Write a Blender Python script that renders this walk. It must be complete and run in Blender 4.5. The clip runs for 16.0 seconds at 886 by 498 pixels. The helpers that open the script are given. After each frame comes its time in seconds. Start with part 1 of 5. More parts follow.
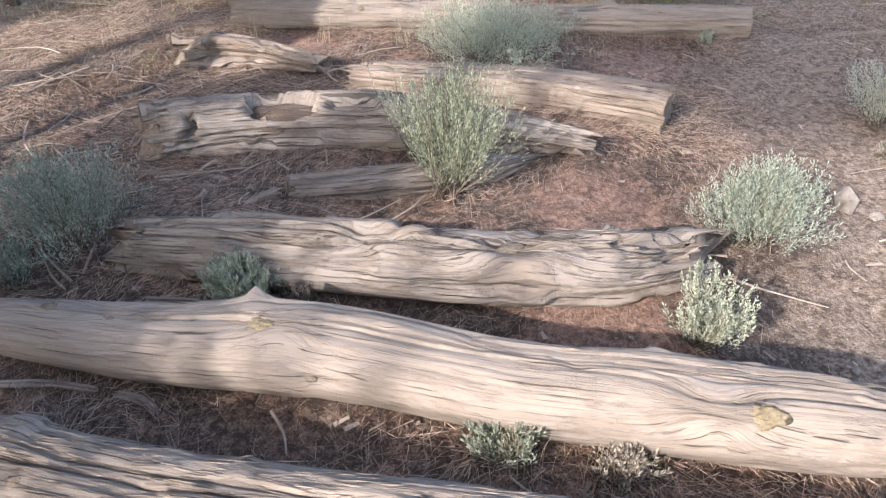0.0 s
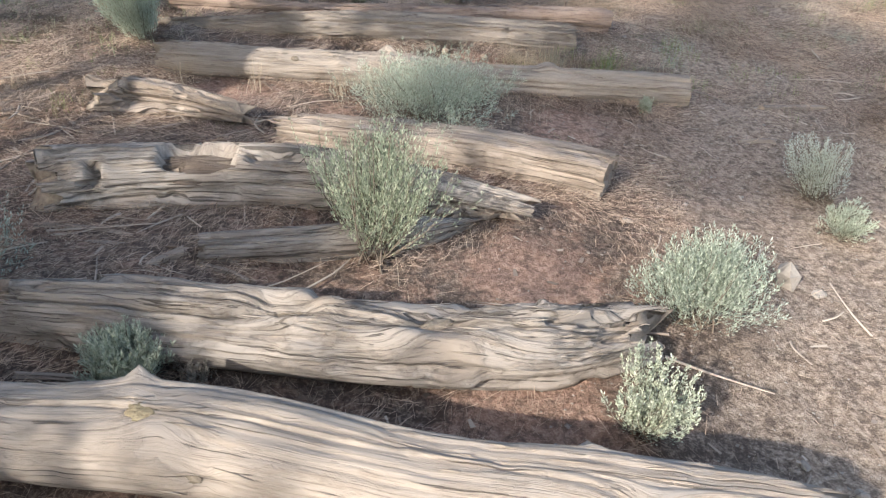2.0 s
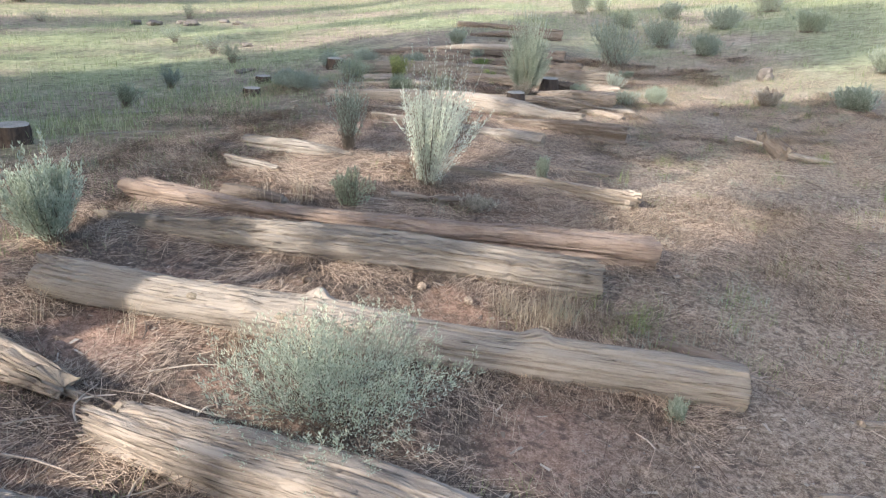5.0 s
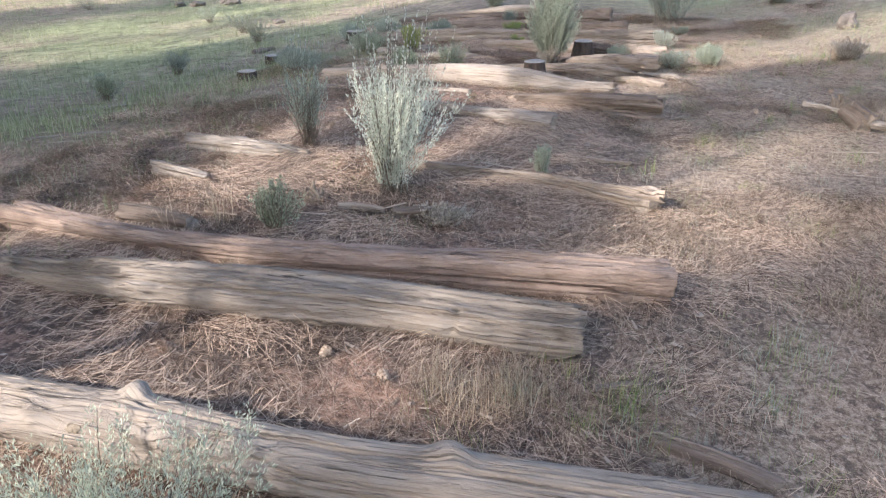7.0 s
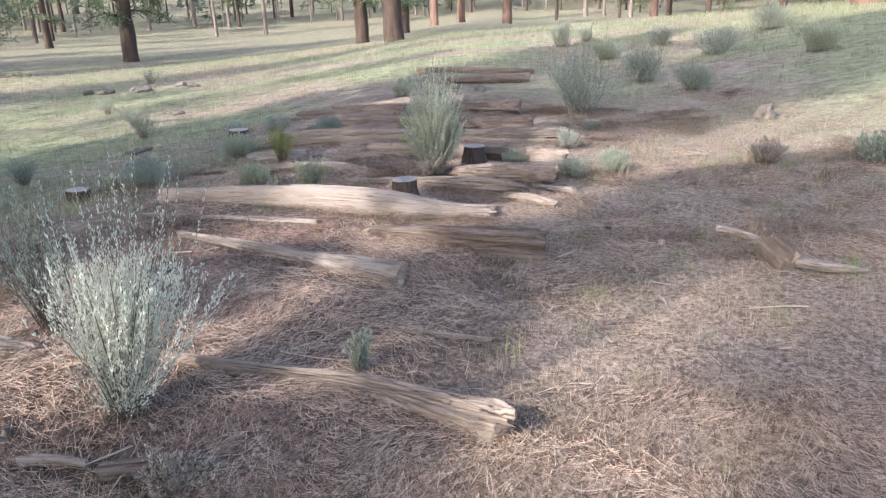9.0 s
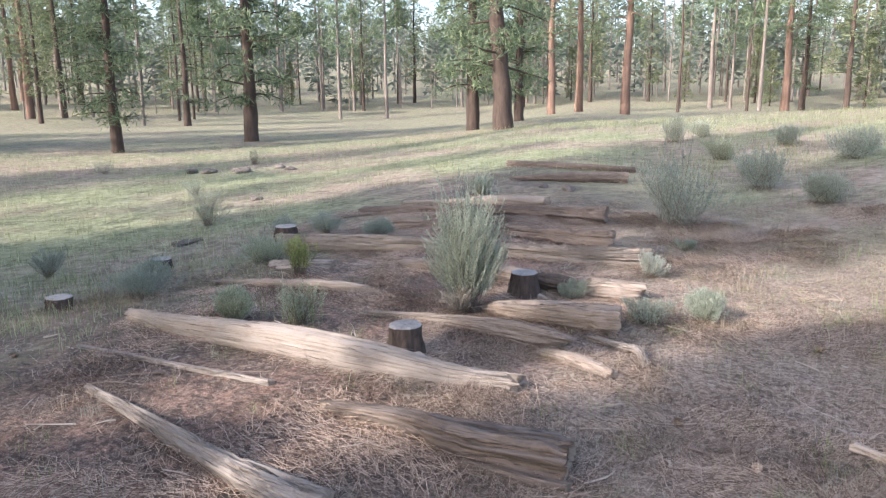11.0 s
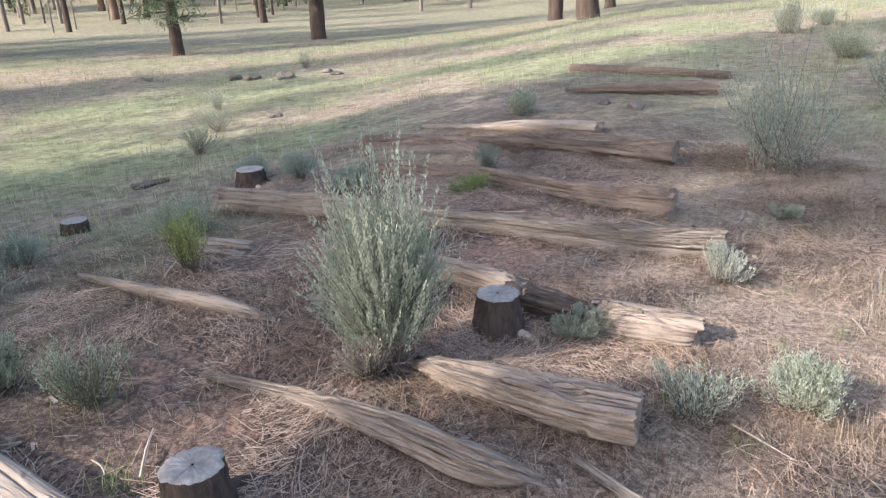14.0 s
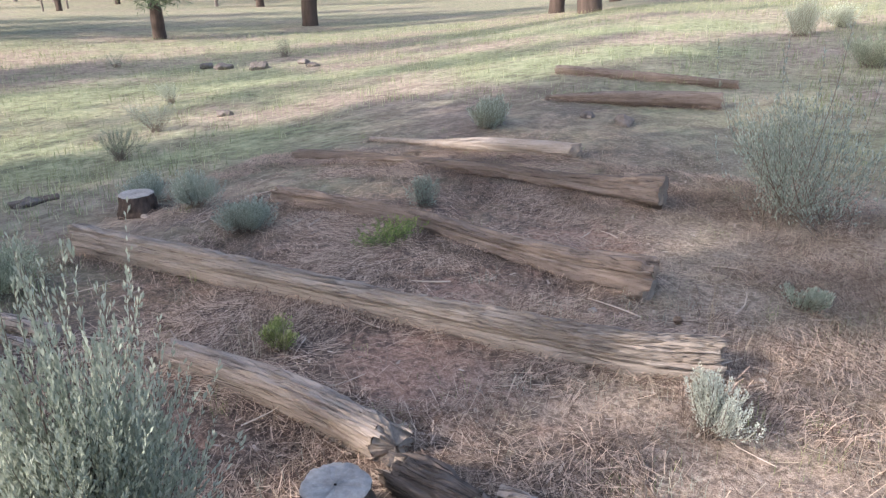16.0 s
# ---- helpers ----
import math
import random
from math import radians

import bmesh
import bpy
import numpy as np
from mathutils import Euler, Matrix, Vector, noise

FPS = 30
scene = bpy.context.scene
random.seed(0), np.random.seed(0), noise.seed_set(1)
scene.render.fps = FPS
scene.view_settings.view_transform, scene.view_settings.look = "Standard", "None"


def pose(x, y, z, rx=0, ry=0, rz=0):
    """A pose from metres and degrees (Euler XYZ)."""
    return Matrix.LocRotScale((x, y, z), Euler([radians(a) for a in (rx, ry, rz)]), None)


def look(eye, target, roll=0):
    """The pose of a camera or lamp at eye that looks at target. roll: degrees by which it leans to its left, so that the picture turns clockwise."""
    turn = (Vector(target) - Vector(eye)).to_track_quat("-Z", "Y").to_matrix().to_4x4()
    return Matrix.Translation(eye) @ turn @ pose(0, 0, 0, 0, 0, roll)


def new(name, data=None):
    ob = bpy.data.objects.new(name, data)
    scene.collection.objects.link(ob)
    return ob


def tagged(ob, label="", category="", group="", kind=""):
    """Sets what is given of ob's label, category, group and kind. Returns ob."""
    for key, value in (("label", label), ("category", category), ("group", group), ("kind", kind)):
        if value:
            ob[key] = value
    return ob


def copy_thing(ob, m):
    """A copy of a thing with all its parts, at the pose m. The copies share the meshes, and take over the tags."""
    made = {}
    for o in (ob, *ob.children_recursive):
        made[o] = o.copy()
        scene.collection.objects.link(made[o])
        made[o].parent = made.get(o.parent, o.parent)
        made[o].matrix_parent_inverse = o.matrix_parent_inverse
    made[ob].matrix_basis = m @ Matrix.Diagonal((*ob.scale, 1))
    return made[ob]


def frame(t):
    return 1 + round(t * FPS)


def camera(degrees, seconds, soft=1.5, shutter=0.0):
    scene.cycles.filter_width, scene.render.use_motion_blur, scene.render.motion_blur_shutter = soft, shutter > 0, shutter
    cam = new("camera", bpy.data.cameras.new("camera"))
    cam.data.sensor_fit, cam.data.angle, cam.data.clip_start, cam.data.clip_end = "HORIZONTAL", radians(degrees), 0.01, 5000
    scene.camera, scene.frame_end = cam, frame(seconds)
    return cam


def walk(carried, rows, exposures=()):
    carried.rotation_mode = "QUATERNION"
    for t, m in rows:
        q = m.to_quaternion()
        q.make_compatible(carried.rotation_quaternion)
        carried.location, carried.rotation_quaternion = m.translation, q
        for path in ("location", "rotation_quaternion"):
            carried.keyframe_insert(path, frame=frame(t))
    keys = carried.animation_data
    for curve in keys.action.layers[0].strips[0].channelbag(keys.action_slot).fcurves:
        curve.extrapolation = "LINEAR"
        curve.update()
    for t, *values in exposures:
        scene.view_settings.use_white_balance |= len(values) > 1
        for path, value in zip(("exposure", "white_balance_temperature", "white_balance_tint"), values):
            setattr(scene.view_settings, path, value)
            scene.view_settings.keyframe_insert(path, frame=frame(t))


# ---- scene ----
cam = camera(63.7, 16.0, soft=1.25)
PATH = [
    (0, (-0.006, -0.087, 1.402), (-0.056, 1.409, 0.299), -3.8),
    (0.5, (-0.041, -0.086, 1.345), (-0.066, 1.356, 0.171), -1.3),
    (1, (-0.042, -0.049, 1.360), (-0.010, 1.424, 0.225), 0.7),
    (1.5, (-0.036, 0.013, 1.392), (-0.002, 1.601, 0.425), -0.1),
    (2, (0.059, 0.121, 1.327), (0.159, 1.691, 0.333), 0.8),
    (2.5, (0.252, 0.363, 1.269), (0.328, 1.920, 0.254), 0),
    (3, (0.339, 0.555, 1.320), (0.339, 2.157, 0.375), -2.6),
    (3.5, (0.333, 0.773, 1.422), (0.418, 2.427, 0.577), 0.7),
    (5.8, (0.947, 1.881, 1.355), (0.656, 3.601, 0.710), 2.1),
    (6, (0.963, 1.973, 1.346), (0.662, 3.682, 0.676), 1.2),
    (6.5, (1.126, 2.358, 1.329), (0.786, 4.062, 0.666), 0.5),
    (7, (1.237, 2.664, 1.310), (0.893, 4.332, 0.562), -1.2),
    (7.5, (1.314, 3.080, 1.302), (1.100, 4.790, 0.600), 0.6),
    (8, (1.398, 3.450, 1.346), (1.249, 5.149, 0.604), -2.3),
    (8.5, (1.595, 3.790, 1.375), (1.312, 5.495, 0.686), -1.6),
    (9, (1.747, 4.144, 1.446), (1.517, 5.894, 0.863), -1.7),
    (9.5, (1.863, 4.593, 1.455), (1.691, 6.392, 1.016), 0.4),
    (10, (2.013, 4.989, 1.448), (1.730, 6.789, 1.074), -1.1),
    (10.2, (2.045, 5.153, 1.483), (1.659, 6.931, 1.098), 0.6),
    (12.3, (2.225, 6.847, 1.528), (1.596, 8.561, 1.174), -1.6),
    (12.5, (2.241, 7.053, 1.543), (1.667, 8.782, 1.170), 0.8),
    (13, (2.254, 7.518, 1.556), (1.899, 9.303, 1.173), 2.2),
    (13.5, (2.280, 7.910, 1.534), (1.556, 9.523, 0.960), -0.9),
    (14, (2.246, 8.264, 1.560), (1.521, 9.857, 0.929), -2.3),
    (14.5, (2.111, 8.685, 1.567), (1.559, 10.352, 0.953), 1.2),
    (15, (2.124, 9.023, 1.573), (1.542, 10.712, 1.056), 1.1),
    (15.5, (2.207, 9.432, 1.578), (1.418, 11.014, 0.999), -1.6),
    (16, (2.161, 9.854, 1.545), (1.438, 11.437, 0.889), -0.7),
]
walk(cam, [(t, look(eye, target, roll)) for t, eye, target, roll in PATH],
     [(0, 1.58, 6450, 13), (0.5, 1.56, 6500, 7), (2, 1.55, 6500, 6), (3.5, 1.68, 6450, 4), (6, 1.75, 6450, 8), (9, 1.72, 6350, 14), (10.2, 1.72, 6350, 14), (12.3, 1.66, 6450, 14), (14, 1.70, 6550, 13), (16, 1.72, 6450, 14)])

# ---- light ----
SUN_AZ = math.atan2(-0.76, -0.65)      # direction on the ground from which the sun shines
SUN_EL = radians(31)
scene.view_settings.exposure = 1.58
world = bpy.data.worlds.new("sky")
scene.world = world
world.use_nodes = True
wn = world.node_tree
sky = wn.nodes.new("ShaderNodeTexSky")
sky.sky_type, sky.sun_disc = "NISHITA", False
sky.sun_elevation, sky.sun_rotation = SUN_EL, math.pi / 2 - SUN_AZ
sky.dust_density, sky.air_density = 3.0, 1.0
wn.links.new(sky.outputs[0], wn.nodes["Background"].inputs[0])
wn.nodes["Background"].inputs[1].default_value = 0.15
sun_way = Vector((math.cos(SUN_AZ) * math.cos(SUN_EL), math.sin(SUN_AZ) * math.cos(SUN_EL), math.sin(SUN_EL)))
sun = new("sun", bpy.data.lights.new("sun", "SUN"))
sun.data.energy, sun.data.angle, sun.data.color = 2.6, radians(1.0), (1.0, 0.935, 0.86)
sun.matrix_world = look(sun_way * 60, (0, 0, 0))


# ---- materials ----
def material(name, rough=0.85):
    m = bpy.data.materials.new(name)
    m.use_nodes = True
    t = m.node_tree
    b = t.nodes["Principled BSDF"]
    b.inputs["Roughness"].default_value = rough
    b.inputs["Specular IOR Level"].default_value = 0.25
    return m, t, b


def node(t, kind, **sets):
    n = t.nodes.new("ShaderNode" + kind)
    for key, value in sets.items():
        n.inputs[int(key[1:]) if key[1:].isdigit() else key].default_value = value
    return n


def noise_tex(t, vec, scale, detail=4.0, rough=0.6, stretch=(1, 1, 1)):
    n = t.nodes.new("ShaderNodeTexNoise")
    n.inputs["Scale"].default_value, n.inputs["Detail"].default_value, n.inputs["Roughness"].default_value = scale, detail, rough
    if vec is not None:
        if stretch != (1, 1, 1):
            mp = t.nodes.new("ShaderNodeMapping")
            mp.inputs["Scale"].default_value = stretch
            t.links.new(vec, mp.inputs[0])
            vec = mp.outputs[0]
        t.links.new(vec, n.inputs["Vector"])
    return n.outputs[0]


def ramp(t, fac, stops):
    r = t.nodes.new("ShaderNodeValToRGB")
    els = r.color_ramp.elements
    while len(els) < len(stops):
        els.new(0.5)
    for e, (p, c) in zip(els, stops):
        e.position, e.color = p, (*c, 1) if len(c) == 3 else c
    t.links.new(fac, r.inputs[0])
    return r.outputs[0]


def grey(v):
    return (v, v, v)


def mix(t, fac, a, b, how="MIX"):
    m = t.nodes.new("ShaderNodeMix")
    m.data_type, m.blend_type = "RGBA", how
    for value, socket in ((fac, 0), (a, 6), (b, 7)):
        if hasattr(value, "links"):
            t.links.new(value, m.inputs[socket])
        else:
            m.inputs[socket].default_value = value if socket == 0 else (*value, 1)
    return m.outputs[2]


def bump(t, b, height, strength, distance):
    n = t.nodes.new("ShaderNodeBump")
    n.inputs["Strength"].default_value, n.inputs["Distance"].default_value = strength, distance
    t.links.new(height, n.inputs["Height"])
    t.links.new(n.outputs[0], b.inputs["Normal"])


def math_node(t, op, a, b=0.0):
    n = t.nodes.new("ShaderNodeMath")
    n.operation = op
    for value, socket in ((a, 0), (b, 1)):
        if hasattr(value, "links"):
            t.links.new(value, n.inputs[socket])
        else:
            n.inputs[socket].default_value = value
    return n.outputs[0]


def wood(name, light, mid, dark, crack=0.42, worn=0.45):
    """Weathered wood; the grain runs along U, in metres."""
    m, t, b = material(name, 0.92)
    uv = t.nodes.new("ShaderNodeTexCoord").outputs["UV"]
    info = t.nodes.new("ShaderNodeObjectInfo").outputs["Random"]
    off = t.nodes.new("ShaderNodeVectorMath")
    off.operation = "ADD"
    t.links.new(uv, off.inputs[0])
    comb = t.nodes.new("ShaderNodeCombineXYZ")
    t.links.new(math_node(t, "MULTIPLY", info, 37.0), comb.inputs[0])
    t.links.new(math_node(t, "MULTIPLY", info, 11.0), comb.inputs[1])
    t.links.new(comb.outputs[0], off.inputs[1])
    v = off.outputs[0]
    # the grain wanders a little
    warp = t.nodes.new("ShaderNodeVectorMath")
    warp.operation = "MULTIPLY_ADD"
    wn1 = t.nodes.new("ShaderNodeTexNoise")
    wn1.inputs["Scale"].default_value, wn1.inputs["Detail"].default_value = 5.0, 2.0
    t.links.new(v, wn1.inputs["Vector"])
    t.links.new(wn1.outputs["Color"], warp.inputs[0])
    warp.inputs[1].default_value = (0.0, 0.014, 0.0)
    t.links.new(v, warp.inputs[2])
    v = warp.outputs[0]
    fine = noise_tex(t, v, 1.0, 5, 0.75, (3.4, 210, 1))
    streak = noise_tex(t, v, 1.0, 6, 0.72, (2.6, 90, 1))
    stain = noise_tex(t, v, 1.0, 8, 0.74, (4.5, 13, 1))
    patch = noise_tex(t, v, 1.0, 5, 0.65, (9.0, 40, 1))
    crackn = noise_tex(t, v, 1.0, 4, 0.65, (2.0, 110, 1))
    split = noise_tex(t, v, 1.0, 2, 0.5, (0.55, 70, 1))
    col = mix(t, ramp(t, streak, [(0.25, grey(0.1)), (0.75, grey(0.95))]), mid, light)
    col = mix(t, ramp(t, stain, [(0.50, grey(0)), (0.58, grey(worn))]), col, [mid[0] * 0.74, mid[1] * 0.69, mid[2] * 0.65])
    col = mix(t, ramp(t, fine, [(0.35, grey(0.9)), (0.47, grey(0))]), col, dark)
    col = mix(t, ramp(t, patch, [(0.57, grey(0)), (0.63, grey(worn * 0.7))]), col, dark)
    cr = ramp(t, crackn, [(crack - 0.07, grey(1)), (crack - 0.045, grey(0))])
    sp = ramp(t, split, [(crack - 0.155, grey(1)), (crack - 0.13, grey(0))])
    gap = math_node(t, "MAXIMUM", cr, sp)
    col = mix(t, math_node(t, "MULTIPLY", gap, 0.75), col, [c * 0.4 for c in dark])
    hsv = t.nodes.new("ShaderNodeHueSaturation")
    t.links.new(math_node(t, "ADD", math_node(t, "MULTIPLY", info, 0.25), 0.87), hsv.inputs["Value"])
    t.links.new(col, hsv.inputs["Color"])
    t.links.new(hsv.outputs[0], b.inputs["Base Color"])
    h = math_node(t, "SUBTRACT", math_node(t, "ADD", math_node(t, "MULTIPLY", fine, 0.6), math_node(t, "MULTIPLY", streak, 0.45)), math_node(t, "ADD", math_node(t, "MULTIPLY", gap, 0.9), math_node(t, "MULTIPLY", ramp(t, stain, [(0.50, grey(0)), (0.55, grey(worn * 0.7))]), 1.0)))
    bump(t, b, h, 0.95, 0.008)
    return m


def plain(name, a, c, scale=30, rough=0.9, dist=0.004, island=0.0, stretch=(1, 1, 1), object_space=True):
    """Two-tone mottled surface; island > 0 varies the value piece by piece."""
    m, t, b = material(name, rough)
    tc = t.nodes.new("ShaderNodeTexCoord")
    v = tc.outputs["Object"]
    n1 = noise_tex(t, v, scale, 5, 0.65, stretch)
    n2 = noise_tex(t, v, scale * 0.17, 3, 0.5, stretch)
    f = math_node(t, "ADD", math_node(t, "MULTIPLY", n1, 0.6), math_node(t, "MULTIPLY", n2, 0.4))
    if island:
        g = t.nodes.new("ShaderNodeNewGeometry").outputs["Random Per Island"]
        f = math_node(t, "ADD", math_node(t, "MULTIPLY", f, 1 - island), math_node(t, "MULTIPLY", g, island))
    col = ramp(t, f, [(0.3, a), (0.7, c)])
    t.links.new(col, b.inputs["Base Color"])
    if dist:
        bump(t, b, n1, 0.7, dist)
    return m


def leaf(name, stops, rough=0.7):
    """Leaves: colour by leaf, part of the light passes through."""
    m, t, b = material(name, rough)
    g = t.nodes.new("ShaderNodeNewGeometry").outputs["Random Per Island"]
    info = t.nodes.new("ShaderNodeObjectInfo").outputs["Random"]
    col = ramp(t, g, stops)
    hsv = t.nodes.new("ShaderNodeHueSaturation")
    t.links.new(math_node(t, "ADD", math_node(t, "MULTIPLY", info, 0.3), 0.85), hsv.inputs["Value"])
    t.links.new(col, hsv.inputs["Color"])
    t.links.new(hsv.outputs[0], b.inputs["Base Color"])
    tr = t.nodes.new("ShaderNodeBsdfTranslucent")
    t.links.new(hsv.outputs[0], tr.inputs[0])
    ms = t.nodes.new("ShaderNodeMixShader")
    ms.inputs[0].default_value = 0.38
    t.links.new(b.outputs[0], ms.inputs[1])
    t.links.new(tr.outputs[0], ms.inputs[2])
    t.links.new(ms.outputs[0], t.nodes["Material Output"].inputs[0])
    return m


WOOD_PALE = wood("pale_weathered_wood", (0.375, 0.322, 0.278), (0.295, 0.245, 0.207), (0.155, 0.122, 0.10), 0.42, 0.3)
WOOD_GREY = wood("grey_weathered_wood", (0.405, 0.358, 0.32), (0.30, 0.254, 0.22), (0.13, 0.104, 0.088), 0.45, 0.5)
WOOD_TAN = wood("tan_weathered_wood", (0.40, 0.335, 0.285), (0.295, 0.235, 0.193), (0.145, 0.111, 0.089), 0.44)
WOOD_BROWN = wood("brown_weathered_wood", (0.26, 0.21, 0.178), (0.178, 0.139, 0.116), (0.082, 0.063, 0.053), 0.43)
WOOD_RED = wood("red_brown_weathered_wood", (0.35, 0.268, 0.222), (0.255, 0.185, 0.15), (0.12, 0.085, 0.068), 0.43)
WOOD_DARK = wood("dark_rotted_wood", (0.19, 0.15, 0.125), (0.12, 0.092, 0.076), (0.05, 0.04, 0.034), 0.44)
KNOT = plain("knot_wood", (0.10, 0.08, 0.06), (0.31, 0.255, 0.20), 90, 0.9, 0.006)
LICHEN = plain("lichen_knot", (0.12, 0.09, 0.06), (0.37, 0.31, 0.20), 95, 0.95, 0.006)
END = plain("cut_end_wood", (0.20, 0.16, 0.13), (0.40, 0.33, 0.27), 60, 0.9, 0.008)
CHAR = plain("charred_bark", (0.018, 0.015, 0.013), (0.125, 0.09, 0.073), 34, 0.9, 0.02, stretch=(1, 1, 0.25))
BARK_DARK = plain("dark_pine_bark", (0.035, 0.027, 0.023), (0.13, 0.095, 0.08), 5, 0.95, 0.05, stretch=(1, 1, 0.2))
BARK_RED = plain("red_pine_bark", (0.085, 0.056, 0.045), (0.27, 0.175, 0.135), 4, 0.95, 0.05, stretch=(1, 1, 0.2))
BARK_GREY = plain("dead_branch_wood", (0.12, 0.10, 0.09), (0.27, 0.23, 0.205), 6, 0.95, 0.03, stretch=(1, 1, 0.2))
STEM = plain("shrub_stem_wood", (0.10, 0.075, 0.055), (0.27, 0.22, 0.18), 60, 0.9, 0.0)
TWIG = plain("twig_wood", (0.20, 0.15, 0.12), (0.50, 0.42, 0.35), 20, 0.9, 0.0, island=0.6)
NEEDLE_LITTER = plain("dry_pine_needles", (0.10, 0.062, 0.046), (0.56, 0.425, 0.325), 3, 0.8, 0.0, island=0.72)
STONE = plain("pale_stone", (0.21, 0.182, 0.16), (0.39, 0.345, 0.305), 40, 0.9, 0.006)
ROCK = plain("dark_rock", (0.085, 0.074, 0.067), (0.24, 0.205, 0.183), 18, 0.9, 0.02)
CONE = plain("pine_cone_scale", (0.25, 0.18, 0.14), (0.52, 0.42, 0.33), 50, 0.85, 0.0, island=0.5)
SAGE = leaf("sage_leaf", [(0.0, (0.31, 0.345, 0.27)), (0.6, (0.41, 0.445, 0.355)), (1.0, (0.51, 0.54, 0.44))])
SAGE_PALE = leaf("pale_sage_leaf", [(0.0, (0.29, 0.315, 0.235)), (0.6, (0.46, 0.485, 0.38)), (1.0, (0.62, 0.64, 0.53))])
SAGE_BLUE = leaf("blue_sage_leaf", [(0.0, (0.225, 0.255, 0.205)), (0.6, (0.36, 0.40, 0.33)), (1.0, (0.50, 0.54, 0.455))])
SILVER = leaf("silver_sage_leaf", [(0.0, (0.44, 0.46, 0.385)), (0.6, (0.55, 0.57, 0.485)), (1.0, (0.66, 0.675, 0.585))])
RABBIT = leaf("green_brush_leaf", [(0.0, (0.23, 0.26, 0.18)), (0.6, (0.36, 0.39, 0.285)), (1.0, (0.50, 0.525, 0.405))])
GREEN = leaf("fresh_grass_blade", [(0.0, (0.11, 0.18, 0.05)), (0.6, (0.24, 0.31, 0.10)), (1.0, (0.42, 0.45, 0.19))])
DRY = leaf("dry_grass_blade", [(0.0, (0.26, 0.205, 0.145)), (0.6, (0.43, 0.35, 0.26)), (1.0, (0.60, 0.515, 0.40))])
STEMGREY = leaf("dry_twig_leaf", [(0.0, (0.26, 0.23, 0.195)), (0.6, (0.40, 0.36, 0.31)), (1.0, (0.56, 0.51, 0.44))])
LIME = leaf("lime_leaf", [(0.0, (0.19, 0.23, 0.08)), (0.6, (0.33, 0.37, 0.145)), (1.0, (0.48, 0.50, 0.23))])
MEADOW = leaf("meadow_blade", [(0.0, (0.17, 0.185, 0.10)), (0.6, (0.30, 0.345, 0.175)), (1.0, (0.52, 0.51, 0.34))])
# crown needles kept paler than real ones to take in some haze
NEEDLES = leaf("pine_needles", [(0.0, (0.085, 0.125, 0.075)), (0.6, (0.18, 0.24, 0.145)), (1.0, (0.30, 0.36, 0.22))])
NEEDLES_LIGHT = leaf("young_pine_needles", [(0.0, (0.10, 0.125, 0.07)), (0.6, (0.19, 0.225, 0.125)), (1.0, (0.30, 0.33, 0.20))])

# haze of distance mixed into the leaf colour: paler, greyer needles
NEEDLES_HAZE_TINT = leaf("haze_tinted_pine_needles", [(0.0, (0.13, 0.165, 0.135)), (0.6, (0.20, 0.24, 0.195)), (1.0, (0.28, 0.315, 0.255))])


